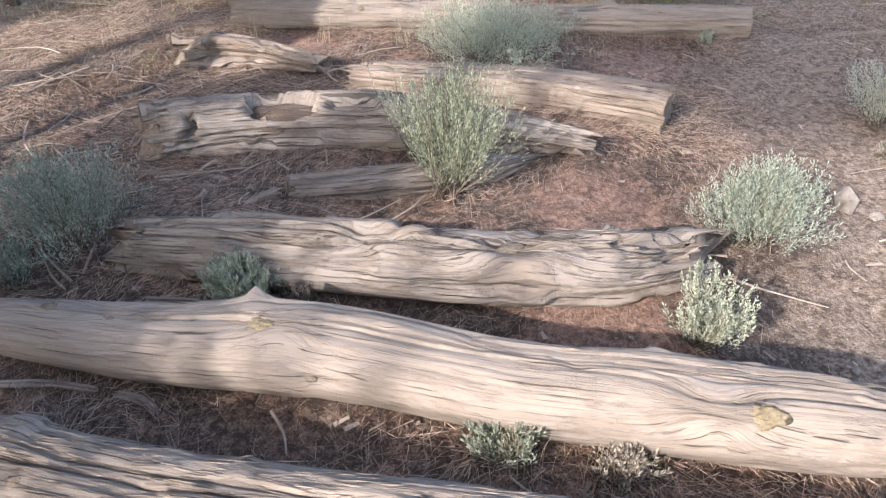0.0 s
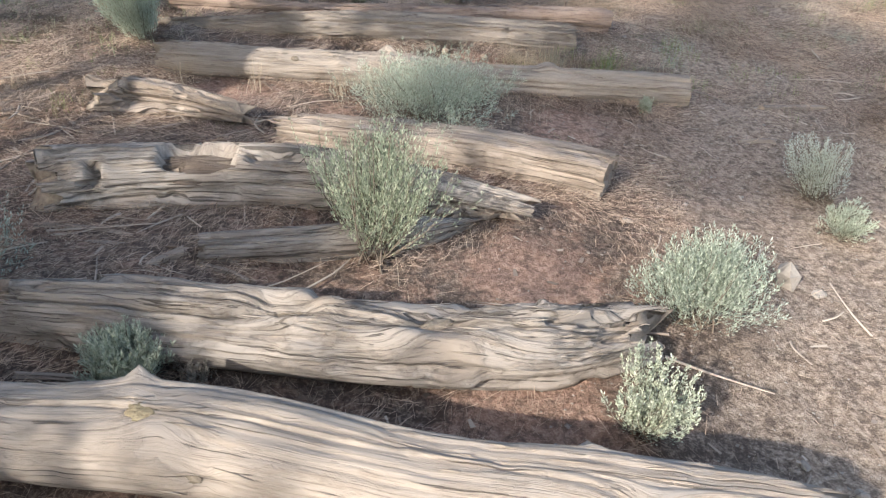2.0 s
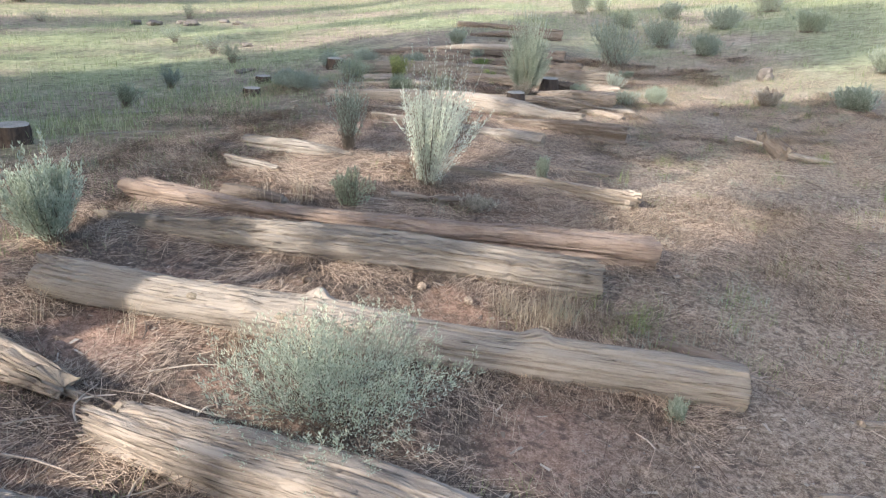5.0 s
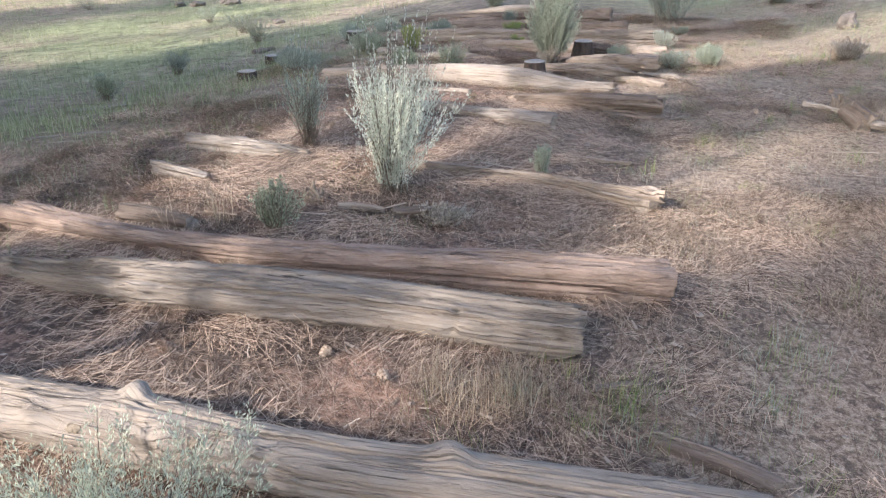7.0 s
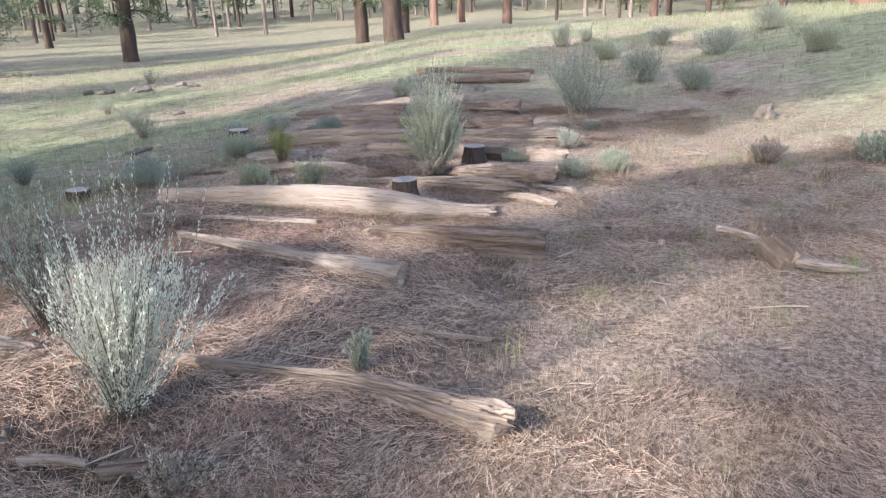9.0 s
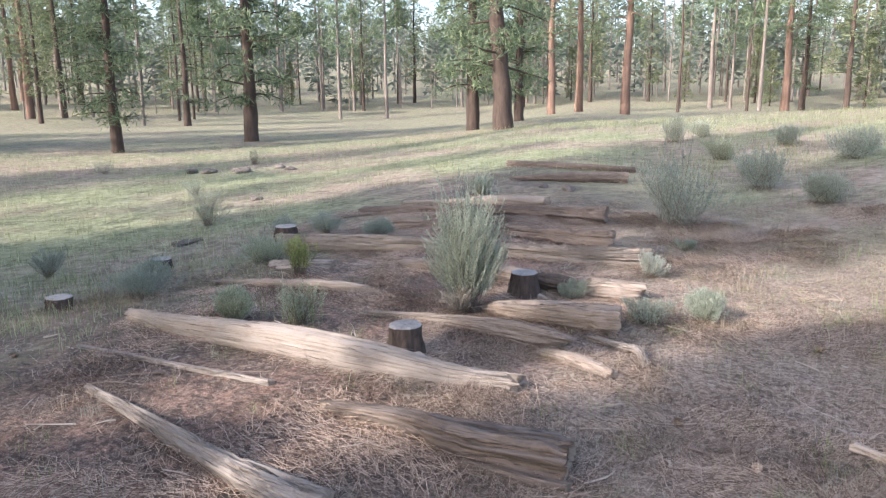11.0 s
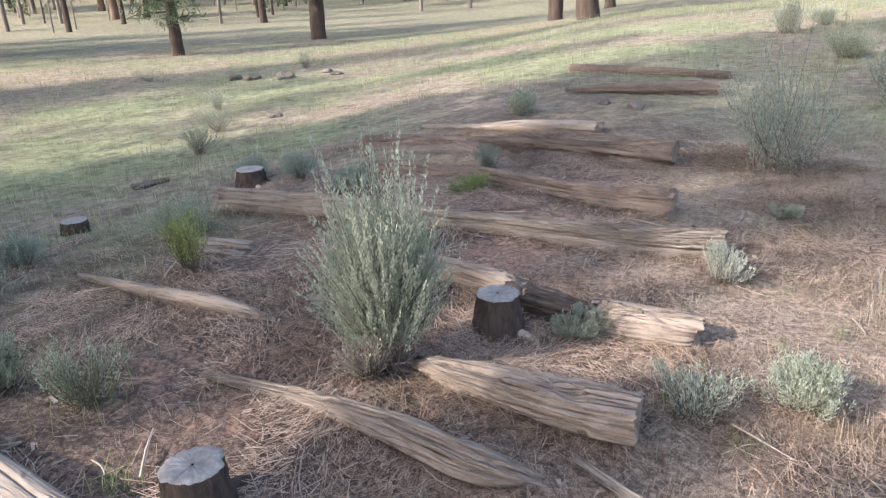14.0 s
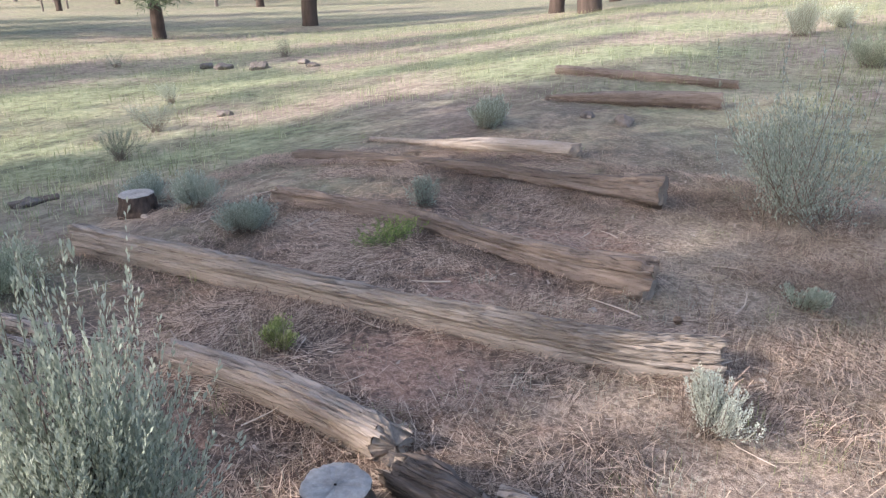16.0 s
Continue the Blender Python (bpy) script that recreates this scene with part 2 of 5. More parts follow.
def ground_material():
    m, t, b = material("forest_soil", 0.95)
    v = t.nodes.new("ShaderNodeTexCoord").outputs["Object"]
    sep = t.nodes.new("ShaderNodeSeparateXYZ")
    t.links.new(v, sep.inputs[0])
    grain = noise_tex(t, v, 130, 4, 0.75)
    fine = noise_tex(t, v, 34, 5, 0.75)
    mid = noise_tex(t, v, 7, 5, 0.7)
    big = noise_tex(t, v, 0.9, 5, 0.65)
    huge = noise_tex(t, v, 0.16, 4, 0.6)
    tex = math_node(t, "ADD", math_node(t, "MULTIPLY", grain, 0.45), math_node(t, "MULTIPLY", fine, 0.55))
    soil = ramp(t, tex, [(0.36, (0.085, 0.052, 0.039)), (0.5, (0.255, 0.158, 0.117)), (0.63, (0.49, 0.345, 0.27))])
    litter = ramp(t, tex, [(0.37, (0.034, 0.025, 0.021)), (0.5, (0.135, 0.098, 0.078)), (0.63, (0.37, 0.29, 0.235))])
    bare = ramp(t, math_node(t, "ADD", math_node(t, "MULTIPLY", big, 0.5), math_node(t, "MULTIPLY", mid, 0.5)), [(0.47, grey(0)), (0.57, grey(1))])
    col = mix(t, bare, litter, soil)
    # clods and crumbs of dark litter
    clod = noise_tex(t, v, 17, 6, 0.75)
    col = mix(t, ramp(t, clod, [(0.38, grey(0.65)), (0.47, grey(0))]), col, (0.075, 0.056, 0.047))
    # swept spots of bare reddish soil
    red = ramp(t, tex, [(0.35, (0.19, 0.105, 0.076)), (0.5, (0.36, 0.222, 0.166)), (0.64, (0.53, 0.365, 0.285))])
    def patches(places):
        """One at the heart of each round place, falling to nothing past its rim."""
        best = 0.0
        for sx, sy, sr in places:
            dist = t.nodes.new("ShaderNodeVectorMath")
            dist.operation = "DISTANCE"
            flat = t.nodes.new("ShaderNodeCombineXYZ")
            t.links.new(sep.outputs[0], flat.inputs[0])
            t.links.new(sep.outputs[1], flat.inputs[1])
            t.links.new(flat.outputs[0], dist.inputs[0])
            dist.inputs[1].default_value = (sx, sy, 0)
            best = math_node(t, "MAXIMUM", math_node(t, "SUBTRACT", 1.25, math_node(t, "DIVIDE", dist.outputs["Value"], sr)), best)
        return best

    spot = patches(((0.55, 2.3, 0.30), (0.45, 1.58, 0.26), (1.05, 3.75, 0.35), (-0.85, 3.9, 0.30), (0.55, 4.62, 0.22), (1.0, 12.2, 0.4), (2.4, 11.9, 0.35), (0.9, 12.95, 0.3), (1.25, 13.95, 0.45), (2.5, 13.1, 0.4), (1.6, 9.9, 0.35), (0.0, 7.6, 0.4)))
    spot = math_node(t, "ADD", spot, math_node(t, "MULTIPLY", math_node(t, "SUBTRACT", mid, 0.5), 1.6))
    col = mix(t, ramp(t, spot, [(0.1, grey(0)), (0.55, grey(0.75))]), col, red)
    # the trodden way beside the logs is barer and paler
    way = ramp(t, math_node(t, "ADD", math_node(t, "MULTIPLY", sep.outputs[0], 0.18), math_node(t, "MULTIPLY", big, 0.7)), [(0.50, grey(0)), (0.70, grey(0.85))])
    dust = ramp(t, tex, [(0.37, (0.105, 0.074, 0.056)), (0.5, (0.315, 0.24, 0.186)), (0.63, (0.58, 0.475, 0.385))])
    worn = math_node(t, "ADD", patches(((1.45, 1.55, 0.5), (1.75, 2.1, 0.55), (2.2, 2.7, 0.6), (3.3, 12.7, 0.6))), math_node(t, "MULTIPLY", math_node(t, "SUBTRACT", mid, 0.5), 1.2))
    way = math_node(t, "MAXIMUM", way, ramp(t, worn, [(0.1, grey(0)), (0.6, grey(0.9))]))
    col = mix(t, way, col, dust)
    col = mix(t, ramp(t, clod, [(0.40, grey(0.55)), (0.50, grey(0))]), col, (0.10, 0.073, 0.058))
    # the meadow beyond is thinly grassed
    sod = math_node(t, "ADD", math_node(t, "MULTIPLY", mid, 0.55), math_node(t, "MULTIPLY", noise_tex(t, v, 2.1, 5, 0.7), 0.45))
    lawn = ramp(t, sod, [(0.36, (0.10, 0.098, 0.068)), (0.48, (0.22, 0.24, 0.135)), (0.64, (0.39, 0.41, 0.26))])
    straw = ramp(t, sod, [(0.36, (0.13, 0.10, 0.078)), (0.5, (0.28, 0.225, 0.175)), (0.64, (0.46, 0.39, 0.31))])
    lawn = mix(t, ramp(t, huge, [(0.42, grey(0)), (0.56, grey(1))]), straw, lawn)
    edge = math_node(t, "ADD", math_node(t, "MULTIPLY", sep.outputs[0], -0.07), math_node(t, "MULTIPLY", sep.outputs[1], 0.014))
    far = ramp(t, math_node(t, "ADD", edge, math_node(t, "MULTIPLY", math_node(t, "SUBTRACT", big, 0.5), 0.45)), [(0.18, grey(0)), (0.42, grey(0.9))])
    col = mix(t, far, col, lawn)
    # and so is the upper slope
    climb = math_node(t, "ADD", math_node(t, "MULTIPLY", sep.outputs[1], 0.03), math_node(t, "MULTIPLY", sep.outputs[0], 0.05))
    rise = ramp(t, math_node(t, "ADD", climb, math_node(t, "MULTIPLY", big, 0.5)), [(0.70, grey(0)), (0.98, grey(0.85))])
    col = mix(t, rise, col, lawn)
    # under the trees beyond the meadow lies dull pinkish duff with little grass
    span = t.nodes.new("ShaderNodeVectorMath")
    span.operation = "LENGTH"
    t.links.new(v, span.inputs[0])
    duff = ramp(t, sod, [(0.36, (0.085, 0.08, 0.055)), (0.5, (0.19, 0.18, 0.122)), (0.64, (0.34, 0.31, 0.225))])
    woods = ramp(t, math_node(t, "ADD", math_node(t, "MULTIPLY", span.outputs["Value"], 0.01), math_node(t, "MULTIPLY", huge, 0.35)), [(0.48, grey(0)), (0.70, grey(0.75))])
    col = mix(t, woods, col, duff)
    t.links.new(col, b.inputs["Base Color"])
    h = math_node(t, "ADD", math_node(t, "MULTIPLY", tex, 0.7), mid)
    bump(t, b, h, 1.0, 0.03)
    return m


SOIL = ground_material()


# ---- shapes ----
def part(name, bm, mat, parent=None, label="", smooth=True):
    me = bpy.data.meshes.new(name)
    bm.to_mesh(me)
    bm.free()
    return finish(name, me, mat, parent, label, smooth)


def finish(name, me, mat, parent=None, label="", smooth=True):
    me.materials.append(mat)
    if smooth:
        me.polygons.foreach_set("use_smooth", np.ones(len(me.polygons), bool))
    ob = new(name, me)
    if parent is not None:
        ob.parent = parent
    if label:
        ob["label"] = label
    return ob


def arrays(name, verts, faces, mat, parent=None, label="", smooth=True, uv=None):
    """A mesh from numpy verts (n,3) and faces (m,3 or 4); uv per vertex."""
    me = bpy.data.meshes.new(name)
    faces = np.asarray(faces, np.int32)
    k = faces.shape[1]
    me.vertices.add(len(verts))
    me.vertices.foreach_set("co", np.asarray(verts, np.float32).ravel())
    me.loops.add(faces.size)
    me.loops.foreach_set("vertex_index", faces.ravel())
    me.polygons.add(len(faces))
    me.polygons.foreach_set("loop_start", np.arange(0, faces.size, k, dtype=np.int32))
    me.polygons.foreach_set("loop_total", np.full(len(faces), k, np.int32))
    if uv is not None:
        layer = me.uv_layers.new(name="grain")
        layer.data.foreach_set("uv", np.asarray(uv, np.float32)[faces.ravel()].ravel())
    me.update(calc_edges=True)
    me.validate()
    return finish(name, me, mat, parent, label, smooth)


def lattice(i, j, seed):
    h = np.sin(i * 127.1 + j * 311.7 + seed * 74.7) * 43758.5453
    return h - np.floor(h)


def vnoise(x, y, seed=0, wrap=0):
    """Value noise in 0..1; wrap: the period in y."""
    x, y = np.asarray(x, float), np.asarray(y, float)
    i, j = np.floor(x), np.floor(y)
    u, v = x - i, y - j
    u, v = u * u * (3 - 2 * u), v * v * (3 - 2 * v)
    j0, j1 = (j % wrap, (j + 1) % wrap) if wrap else (j, j + 1)
    a = lattice(i, j0, seed) * (1 - u) + lattice(i + 1, j0, seed) * u
    c = lattice(i, j1, seed) * (1 - u) + lattice(i + 1, j1, seed) * u
    return a * (1 - v) + c * v


# ---- the lie of the land: broad swells ----
SWELLS = np.array([[-0.045, -0.282, -0.621, -0.395, -0.003, -0.301, -0.154], [-0.119, -0.086, 0.149, -0.238, -0.293, -0.406, 0.114], [-0.208, 0.171, -0.116, -0.542, 0.144, 0.118, 0.531], [0.082, -0.079, 0.293, 0.233, 0.098, 0.192, -0.116], [0.064, -0.613, 0.034, -0.654, -0.056, 0.425, 0.034], [0.213, 0.075, 0.499, 0.914, 0.469, 0.232, 0.021], [0.553, 0.575, 0.114, 0.127, 0.818, 0.729, -0.339]])
SWELL_U, SWELL_V = np.linspace(-3, 3, 7), np.linspace(-1.6, 3.4, 7)


def land(x, y):
    x, y = np.asarray(x, float), np.asarray(y, float)
    u, v = np.arcsinh(x / 4.0), np.arcsinh((y - 8) / 6.0)
    z = np.zeros(np.broadcast(x, y).shape)
    for a, row in zip(SWELL_U, SWELLS):
        for c, k in zip(SWELL_V, row):
            z = z + k * np.exp(-((u - a) ** 2 + (v - c) ** 2) / 1.125)
    # beyond the meadow the forest floor climbs gently
    far = np.hypot(x - 2, y - 8)
    return z + 0.08 * np.clip(far - 76, 0, None) ** 2 / (np.clip(far - 76, 0, None) + 22)


def roughness(x, y):
    return 0.035 * (vnoise(x * 1.3, y * 1.3, 3) - 0.5) + 0.022 * (vnoise(x * 4.1, y * 4.1, 5) - 0.5) + 0.016 * (vnoise(x * 9, y * 9, 7) - 0.5) + 0.012 * (vnoise(x * 19, y * 19, 8) - 0.5)


def height(x, y):
    return float(land(x, y) + roughness(np.asarray(x, float), np.asarray(y, float)))


def spread(lo, hi, step, far):
    out, d = list(np.arange(lo, hi + step / 2, step)), step
    a = b = 0.0
    while hi + a < far:
        d *= 1.16
        a += d
        out.append(hi + a)
        out.insert(0, lo - a)
    return np.array(out)


gx, gy = spread(-3.6, 4.6, 0.03, 900), spread(-0.6, 15.0, 0.03, 900)
X, Y = np.meshgrid(gx, gy, indexing="ij")
Z = land(X, Y) + roughness(X, Y)
n0, n1 = X.shape
idx = np.arange(n0 * n1).reshape(n0, n1)
quads = np.stack([idx[:-1, :-1], idx[1:, :-1], idx[1:, 1:], idx[:-1, 1:]], -1).reshape(-1, 4)
tagged(arrays("ground", np.stack([X, Y, Z], -1).reshape(-1, 3), quads, SOIL),
       "reddish forest soil strewn with dry pine needles", "ground", kind="structure")


# ---- logs ----
def unit(v):
    return v / (np.linalg.norm(v, axis=-1, keepdims=True) + 1e-9)


def spline(pts, n):
    """A smooth line through a few control points, n steps."""
    p = np.array(pts, float)
    p = np.vstack([2 * p[0] - p[1], p, 2 * p[-1] - p[-2]])
    k = len(p) - 3
    out = []
    for w in np.linspace(0, k, n):
        i = min(int(w), k - 1)
        f = w - i
        a, b, c, d = p[i:i + 4]
        out.append(0.5 * (2 * b + (c - a) * f + (2 * a - 5 * b + 4 * c - d) * f * f + (3 * b - a - 3 * c + d) * f ** 3))
    return np.array(out)


LOG_LINES = []


def strands(flow, count, seed):
    """Splits a turn (0..1) into uneven strands: each place's strand and its distances to the strand's two edges."""
    r = np.random.default_rng(seed)
    edges = np.cumsum(0.25 + r.exponential(0.9, count))
    edges = edges / edges[-1] * 0.9999
    w = flow % 1.0
    sid = np.searchsorted(edges, w.ravel()).reshape(w.shape)
    lo, hi = (w - edges[sid - 1]) % 1.0, (edges[sid % count] - w) % 1.0
    return sid % count, lo, hi


def weathered_log(pts, mat, label, seed, square=2.2, groove=0.16, knots=(), dents=(), ends=(0.02, 0.02), sides=128, step=0.024, group="logs laid across the slope", name="log", category="log", floor_lift=0.0, lumps=0.16, flakes=140, nubs=()):
    """A fallen log. pts: (x, y, lift of the axis above the ground, radius). knots: (place 0..1, angle in degrees from the top
    towards the walker, radius, lichen). nubs: (place, angle, radius, height) of broken branch stubs. dents: (place, angle, half length m, half width degrees, depth share)."""
    groove = groove * 1.3
    line = [(x, y, float(land(x, y)) + z + floor_lift, r) for x, y, z, r in pts]
    if category == "log":
        LOG_LINES.append(line)
    length = sum(math.dist(a[:3], b[:3]) for a, b in zip(line, line[1:]))
    n = max(12, int(length / step))
    c = spline(line, n)
    axis, rad = c[:, :3], np.maximum(c[:, 3], 0.006)
    mean = float(rad.mean())
    tang = np.gradient(axis, axis=0)
    tang /= np.linalg.norm(tang, axis=1)[:, None]
    side = np.cross(tang, [0, 0, 1.0])
    side /= np.linalg.norm(side, axis=1)[:, None]
    if side[:, 1].mean() > 0:
        side = -side
    up = np.cross(side, tang)
    up *= np.sign(up[:, 2])[:, None]
    s = np.concatenate([[0], np.cumsum(np.linalg.norm(np.diff(axis, axis=0), axis=1))])
    ang = np.arange(sides) * 2 * math.pi / sides
    ang = ang - 0.42 * np.sin(ang)          # finer on the upper side
    S, A = np.meshgrid(s, ang, indexing="ij")
    turn = A / (2 * math.pi)
    girth = 2 * math.pi * mean
    k = 1 + lumps * 0.7 * (vnoise(S * 1.7, turn * 4, seed + 3, 4) - 0.5) + 0.05 * np.cos(3 * A + seed) + 0.04 * np.cos(2 * A + seed * 2.3)
    U, V, calm = S.copy(), A * mean, np.ones_like(S)
    for place, deg, kr, lichen in knots:
        ds, dv = S - place * s[-1], ((A - radians(deg) + math.pi) % (2 * math.pi) - math.pi) * mean
        big = kr > 0.05
        e = np.exp(-((ds - dv * (0.8 if big else 0)) / ((2.9 if big else 2.4) * kr)) ** 2 - (dv / (1.5 * kr)) ** 2)
        V = V + np.tanh(dv / (0.4 * kr)) * e * kr * 1.3
        k += e * kr / mean * (0.22 if lichen else -0.16)
        if big:
            inner = np.exp(-(((ds - dv * 0.8) / (1.7 * kr)) ** 2 + (dv / (0.62 * kr)) ** 2) ** 2)
            k -= inner * (0.16 + 0.12 * vnoise(S * 30, turn * 60, seed + 19, 60))
            k += 0.16 * e * (1 - inner)
            calm *= 1 - 0.75 * e
    for place, deg, nr, nh in nubs:
        ds, dv = S - place * s[-1], ((A - radians(deg) + math.pi) % (2 * math.pi) - math.pi) * mean
        k += nh / mean * np.exp(-(np.hypot(ds - dv * 0.3, dv) / nr) ** 3) + 0.25 * nh / mean * np.exp(-(ds / (nr * 3)) ** 2 - (dv / (nr * 2)) ** 2)
    # the wood has split along its grain into strands that sank, flaked and cracked apart
    flow = V / girth + (vnoise(S * 0.8, turn * 3, seed + 9, 3) - 0.5) * 0.05 + (vnoise(S * 4.5, turn * 9, seed + 10, 9) - 0.5) * 0.009
    rank = []
    for level, wide in ((0, 0.052), (1, 0.017)):
        count = max(7, int(girth / wide))
        sid, lo, hi = strands(flow, count, seed + 900 + level)
        rank.append(sid)
        share = (1.0, 0.26)[level]
        k += groove * 0.62 * share * (vnoise(S * 0.8, sid, seed + 21 + level) - 0.5)
        lost = np.clip((vnoise(S * (1.5, 3.0)[level], sid, seed + 31 + level) * 0.72 + vnoise(S * 11, sid, seed + 33 + level) * 0.28 - 0.57) * 16, 0, 1)
        k -= groove * 0.62 * share * lost
        gap = (0.0058, 0.0035)[level]
        for d, edge in ((lo, sid), (hi, sid + 1)):
            slack = np.clip((vnoise(S * (1.1, 2.2)[level], edge % count, seed + 41 + level) - 0.46) * 3.2, 0, 1)
            k -= groove * 1.15 * share * slack * calm * np.exp(-(d * girth / gap) ** 2)
    chip = np.clip((vnoise(S * 8, flow * 26, seed + 8) - 0.70) * 12, 0, 1)
    k -= groove * 0.35 * chip
    for place, deg, half, width, depth in dents:
        ds, da = (S - place * s[-1]) / half, ((A - radians(deg) + math.pi) % (2 * math.pi) - math.pi) / radians(width)
        e = np.clip(1.25 - (np.abs(ds) ** 3 + np.abs(da) ** 3) - 0.9 * (vnoise(S * 14, turn * 30, seed + 6, 30) - 0.3), 0, 1)
        k -= np.clip(e * 2.2, 0, 1) * depth
    ca, sa = np.cos(A), np.sin(A)
    box = (np.abs(ca) ** square + np.abs(sa) ** square) ** (-1 / square)
    R = rad[:, None] * k * box
    # ragged ends: the fibres break off at different lengths
    shift = np.zeros_like(S)
    for which, amount in ((0, ends[0]), (1, ends[1])):
        row = 0 if which == 0 else -1
        jag = lattice(rank[0][row], which, seed + 12) ** 1.6 * amount * 1.7 + lattice(rank[1][row], which, seed + 13) * amount * 0.6
        fall = np.clip(1 - (S if which == 0 else s[-1] - S) / max(amount * 2.5, 0.02), 0, 1)
        shift += fall * jag[None, :] * (1 if which == 0 else -1)
    P = axis[:, None, :] + tang[:, None, :] * shift[:, :, None] + R[:, :, None] * (ca[:, :, None] * up[:, None, :] + sa[:, :, None] * side[:, None, :])
    verts = P.reshape(-1, 3)
    uv = np.stack([U, V], -1).reshape(-1, 2)
    ids = np.arange(n * sides).reshape(n, sides)
    nxt = np.roll(ids, -1, 1)
    faces = np.stack([ids[:-1], ids[1:], nxt[1:], nxt[:-1]], -1).reshape(-1, 4)
    base = tagged(new(name), label, category, group)
    mid = axis[n // 2]
    base.location = (mid[0], mid[1], mid[2] - mean)
    off = np.array(base.location)
    arrays("body", verts - off, faces, mat, base, uv=uv)
    if flakes:
        fr = np.random.default_rng(seed + 500)
        m = int(flakes * length * (mean / 0.1))
        fi = fr.integers(1, n - 2, m)
        fa = np.searchsorted(ang, fr.normal(0.25, 0.75, m) % (2 * math.pi)) % sides
        out = unit(P[fi, fa] - axis[fi])
        along = unit(tang[fi] + fr.normal(0, 0.06, (m, 3)))
        across = np.cross(out, along)
        fl, fw = fr.uniform(0.03, 0.2, m)[:, None], (0.0008 + 0.0032 * fr.random(m) ** 2)[:, None]
        c0 = P[fi, fa] + out * fr.uniform(-0.002, 0.003, m)[:, None]
        rise = fr.uniform(0.0, 0.005, m)[:, None] * out
        five = np.stack([c0 - along * fl / 2, c0 - across * fw, c0 + across * fw, c0 + out * fw * 0.8 + rise * 0.4, c0 + along * fl / 2 + rise], 1)
        tri = np.array([[0, 1, 3], [0, 3, 2], [4, 3, 1], [4, 2, 3], [0, 2, 1], [4, 1, 2]])
        tf = (np.arange(m)[:, None, None] * 5 + tri[None]).reshape(-1, 3)
        fu = np.repeat((U[fi, fa])[:, None], 5, 1) + np.array([-0.5, 0, 0, 0, 0.5]) * fl
        fv = np.repeat((V[fi, fa])[:, None], 5, 1) + np.array([0, -1, 1, 0, 0]) * fw
        crust = arrays("fibre_crust", five.reshape(-1, 3) - off, tf, mat, base, "loose splintered wood fibres", smooth=False, uv=np.stack([fu, fv], -1).reshape(-1, 2))
        crust["kind"] = "stuff"
    # broken or sawn faces at both ends, set a little inside
    for which in (0, 1):
        i = 0 if which == 0 else n - 1
        rings, fs = [], []
        for q, w in enumerate((0.985, 0.8, 0.55, 0.3, 0.08)):
            rim = axis[i] + (P[i] - axis[i]) * w
            inward = (tang[i] if which == 0 else -tang[i])
            dent = (ends[which] * 0.5 + 0.006) * (1 - w) + 0.012 * (lattice(np.arange(sides) // 3, q, seed) - 0.5)
            rings.append(rim + inward * dent[:, None])
        ev = np.concatenate(rings)
        eid = np.arange(5 * sides).reshape(5, sides)
        enx = np.roll(eid, -1, 1)
        ef = np.stack([eid[:-1], eid[1:], enx[1:], enx[:-1]], -1).reshape(-1, 4)
        arrays("end_face", ev - off, ef if which else ef[:, ::-1], END, base, "splintered grey end grain")
    for place, deg, kr, lichen in knots:
        i = min(n - 1, int(place * (n - 1)))
        j = int(np.searchsorted(ang, radians(deg % 360))) % sides
        centre = P[i, j]
        out = (P[i, j] - axis[i]) / np.linalg.norm(P[i, j] - axis[i])
        bm = bmesh.new()
        bmesh.ops.create_uvsphere(bm, u_segments=24, v_segments=12, radius=1)
        e1, e2 = Vector(tang[i]), Vector(np.cross(out, tang[i])).normalized()
        o = Vector(out)
        for v in bm.verts:
            f = 1 + 0.45 * noise.noise(v.co * 2.2 + Vector((seed, place * 9, 0))) + 0.3 * noise.noise(v.co * 6.1 + Vector((place, seed, 0)))
            q = v.co * f
            v.co = Vector(centre - off) + e1 * q.x * kr * 1.0 + e2 * (q.y * kr * (0.38 if kr > 0.05 else 0.6) + q.x * (0.35 * kr if kr > 0.05 else 0)) + o * (q.z * kr * 0.2 - kr * (0.03 if lichen else 0.07))
        part("knot", bm, LICHEN if lichen else KNOT, base, "ochre lichen-stained knot" if lichen else "dark knot")
    return base



weathered_log([(-1.34, 1.02, .092, .131), (-1.11, .97, .092, .131), (-.69, .89, .085, .121), (.01, .80, .078, .111), (.57, .76, .071, .102), (.97, .73, .065, .092)],
              WOOD_PALE, "long pale bleached log with flaking grey fibres", 1, groove=.14, flakes=420, knots=[(.27, 35, .022, 0), (.6, 18, .03, 0)], ends=(.05, .06))
weathered_log([(-1.6, 1.55, .059, .084), (-1.38, 1.51, .063, .091), (-.92, 1.41, .083, .119), (-.44, 1.36, .098, .14), (.08, 1.25, .089, .128), (.48, 1.19, .095, .135), (.84, 1.14, .095, .135), (1.13, 1.11, .084, .12)],
              WOOD_PALE, "smooth bleached log with ochre lichened knots", 2, nubs=[(.36, -48, .028, .03), (.76, -50, .024, .02)], flakes=25, groove=.07, lumps=.07, knots=[(.40, 12, .036, 1), (.81, 42, .048, 1), (.445, 72, .02, 0), (.27, 8, .014, 0), (.21, -10, .03, 0)], ends=(.1, .08))
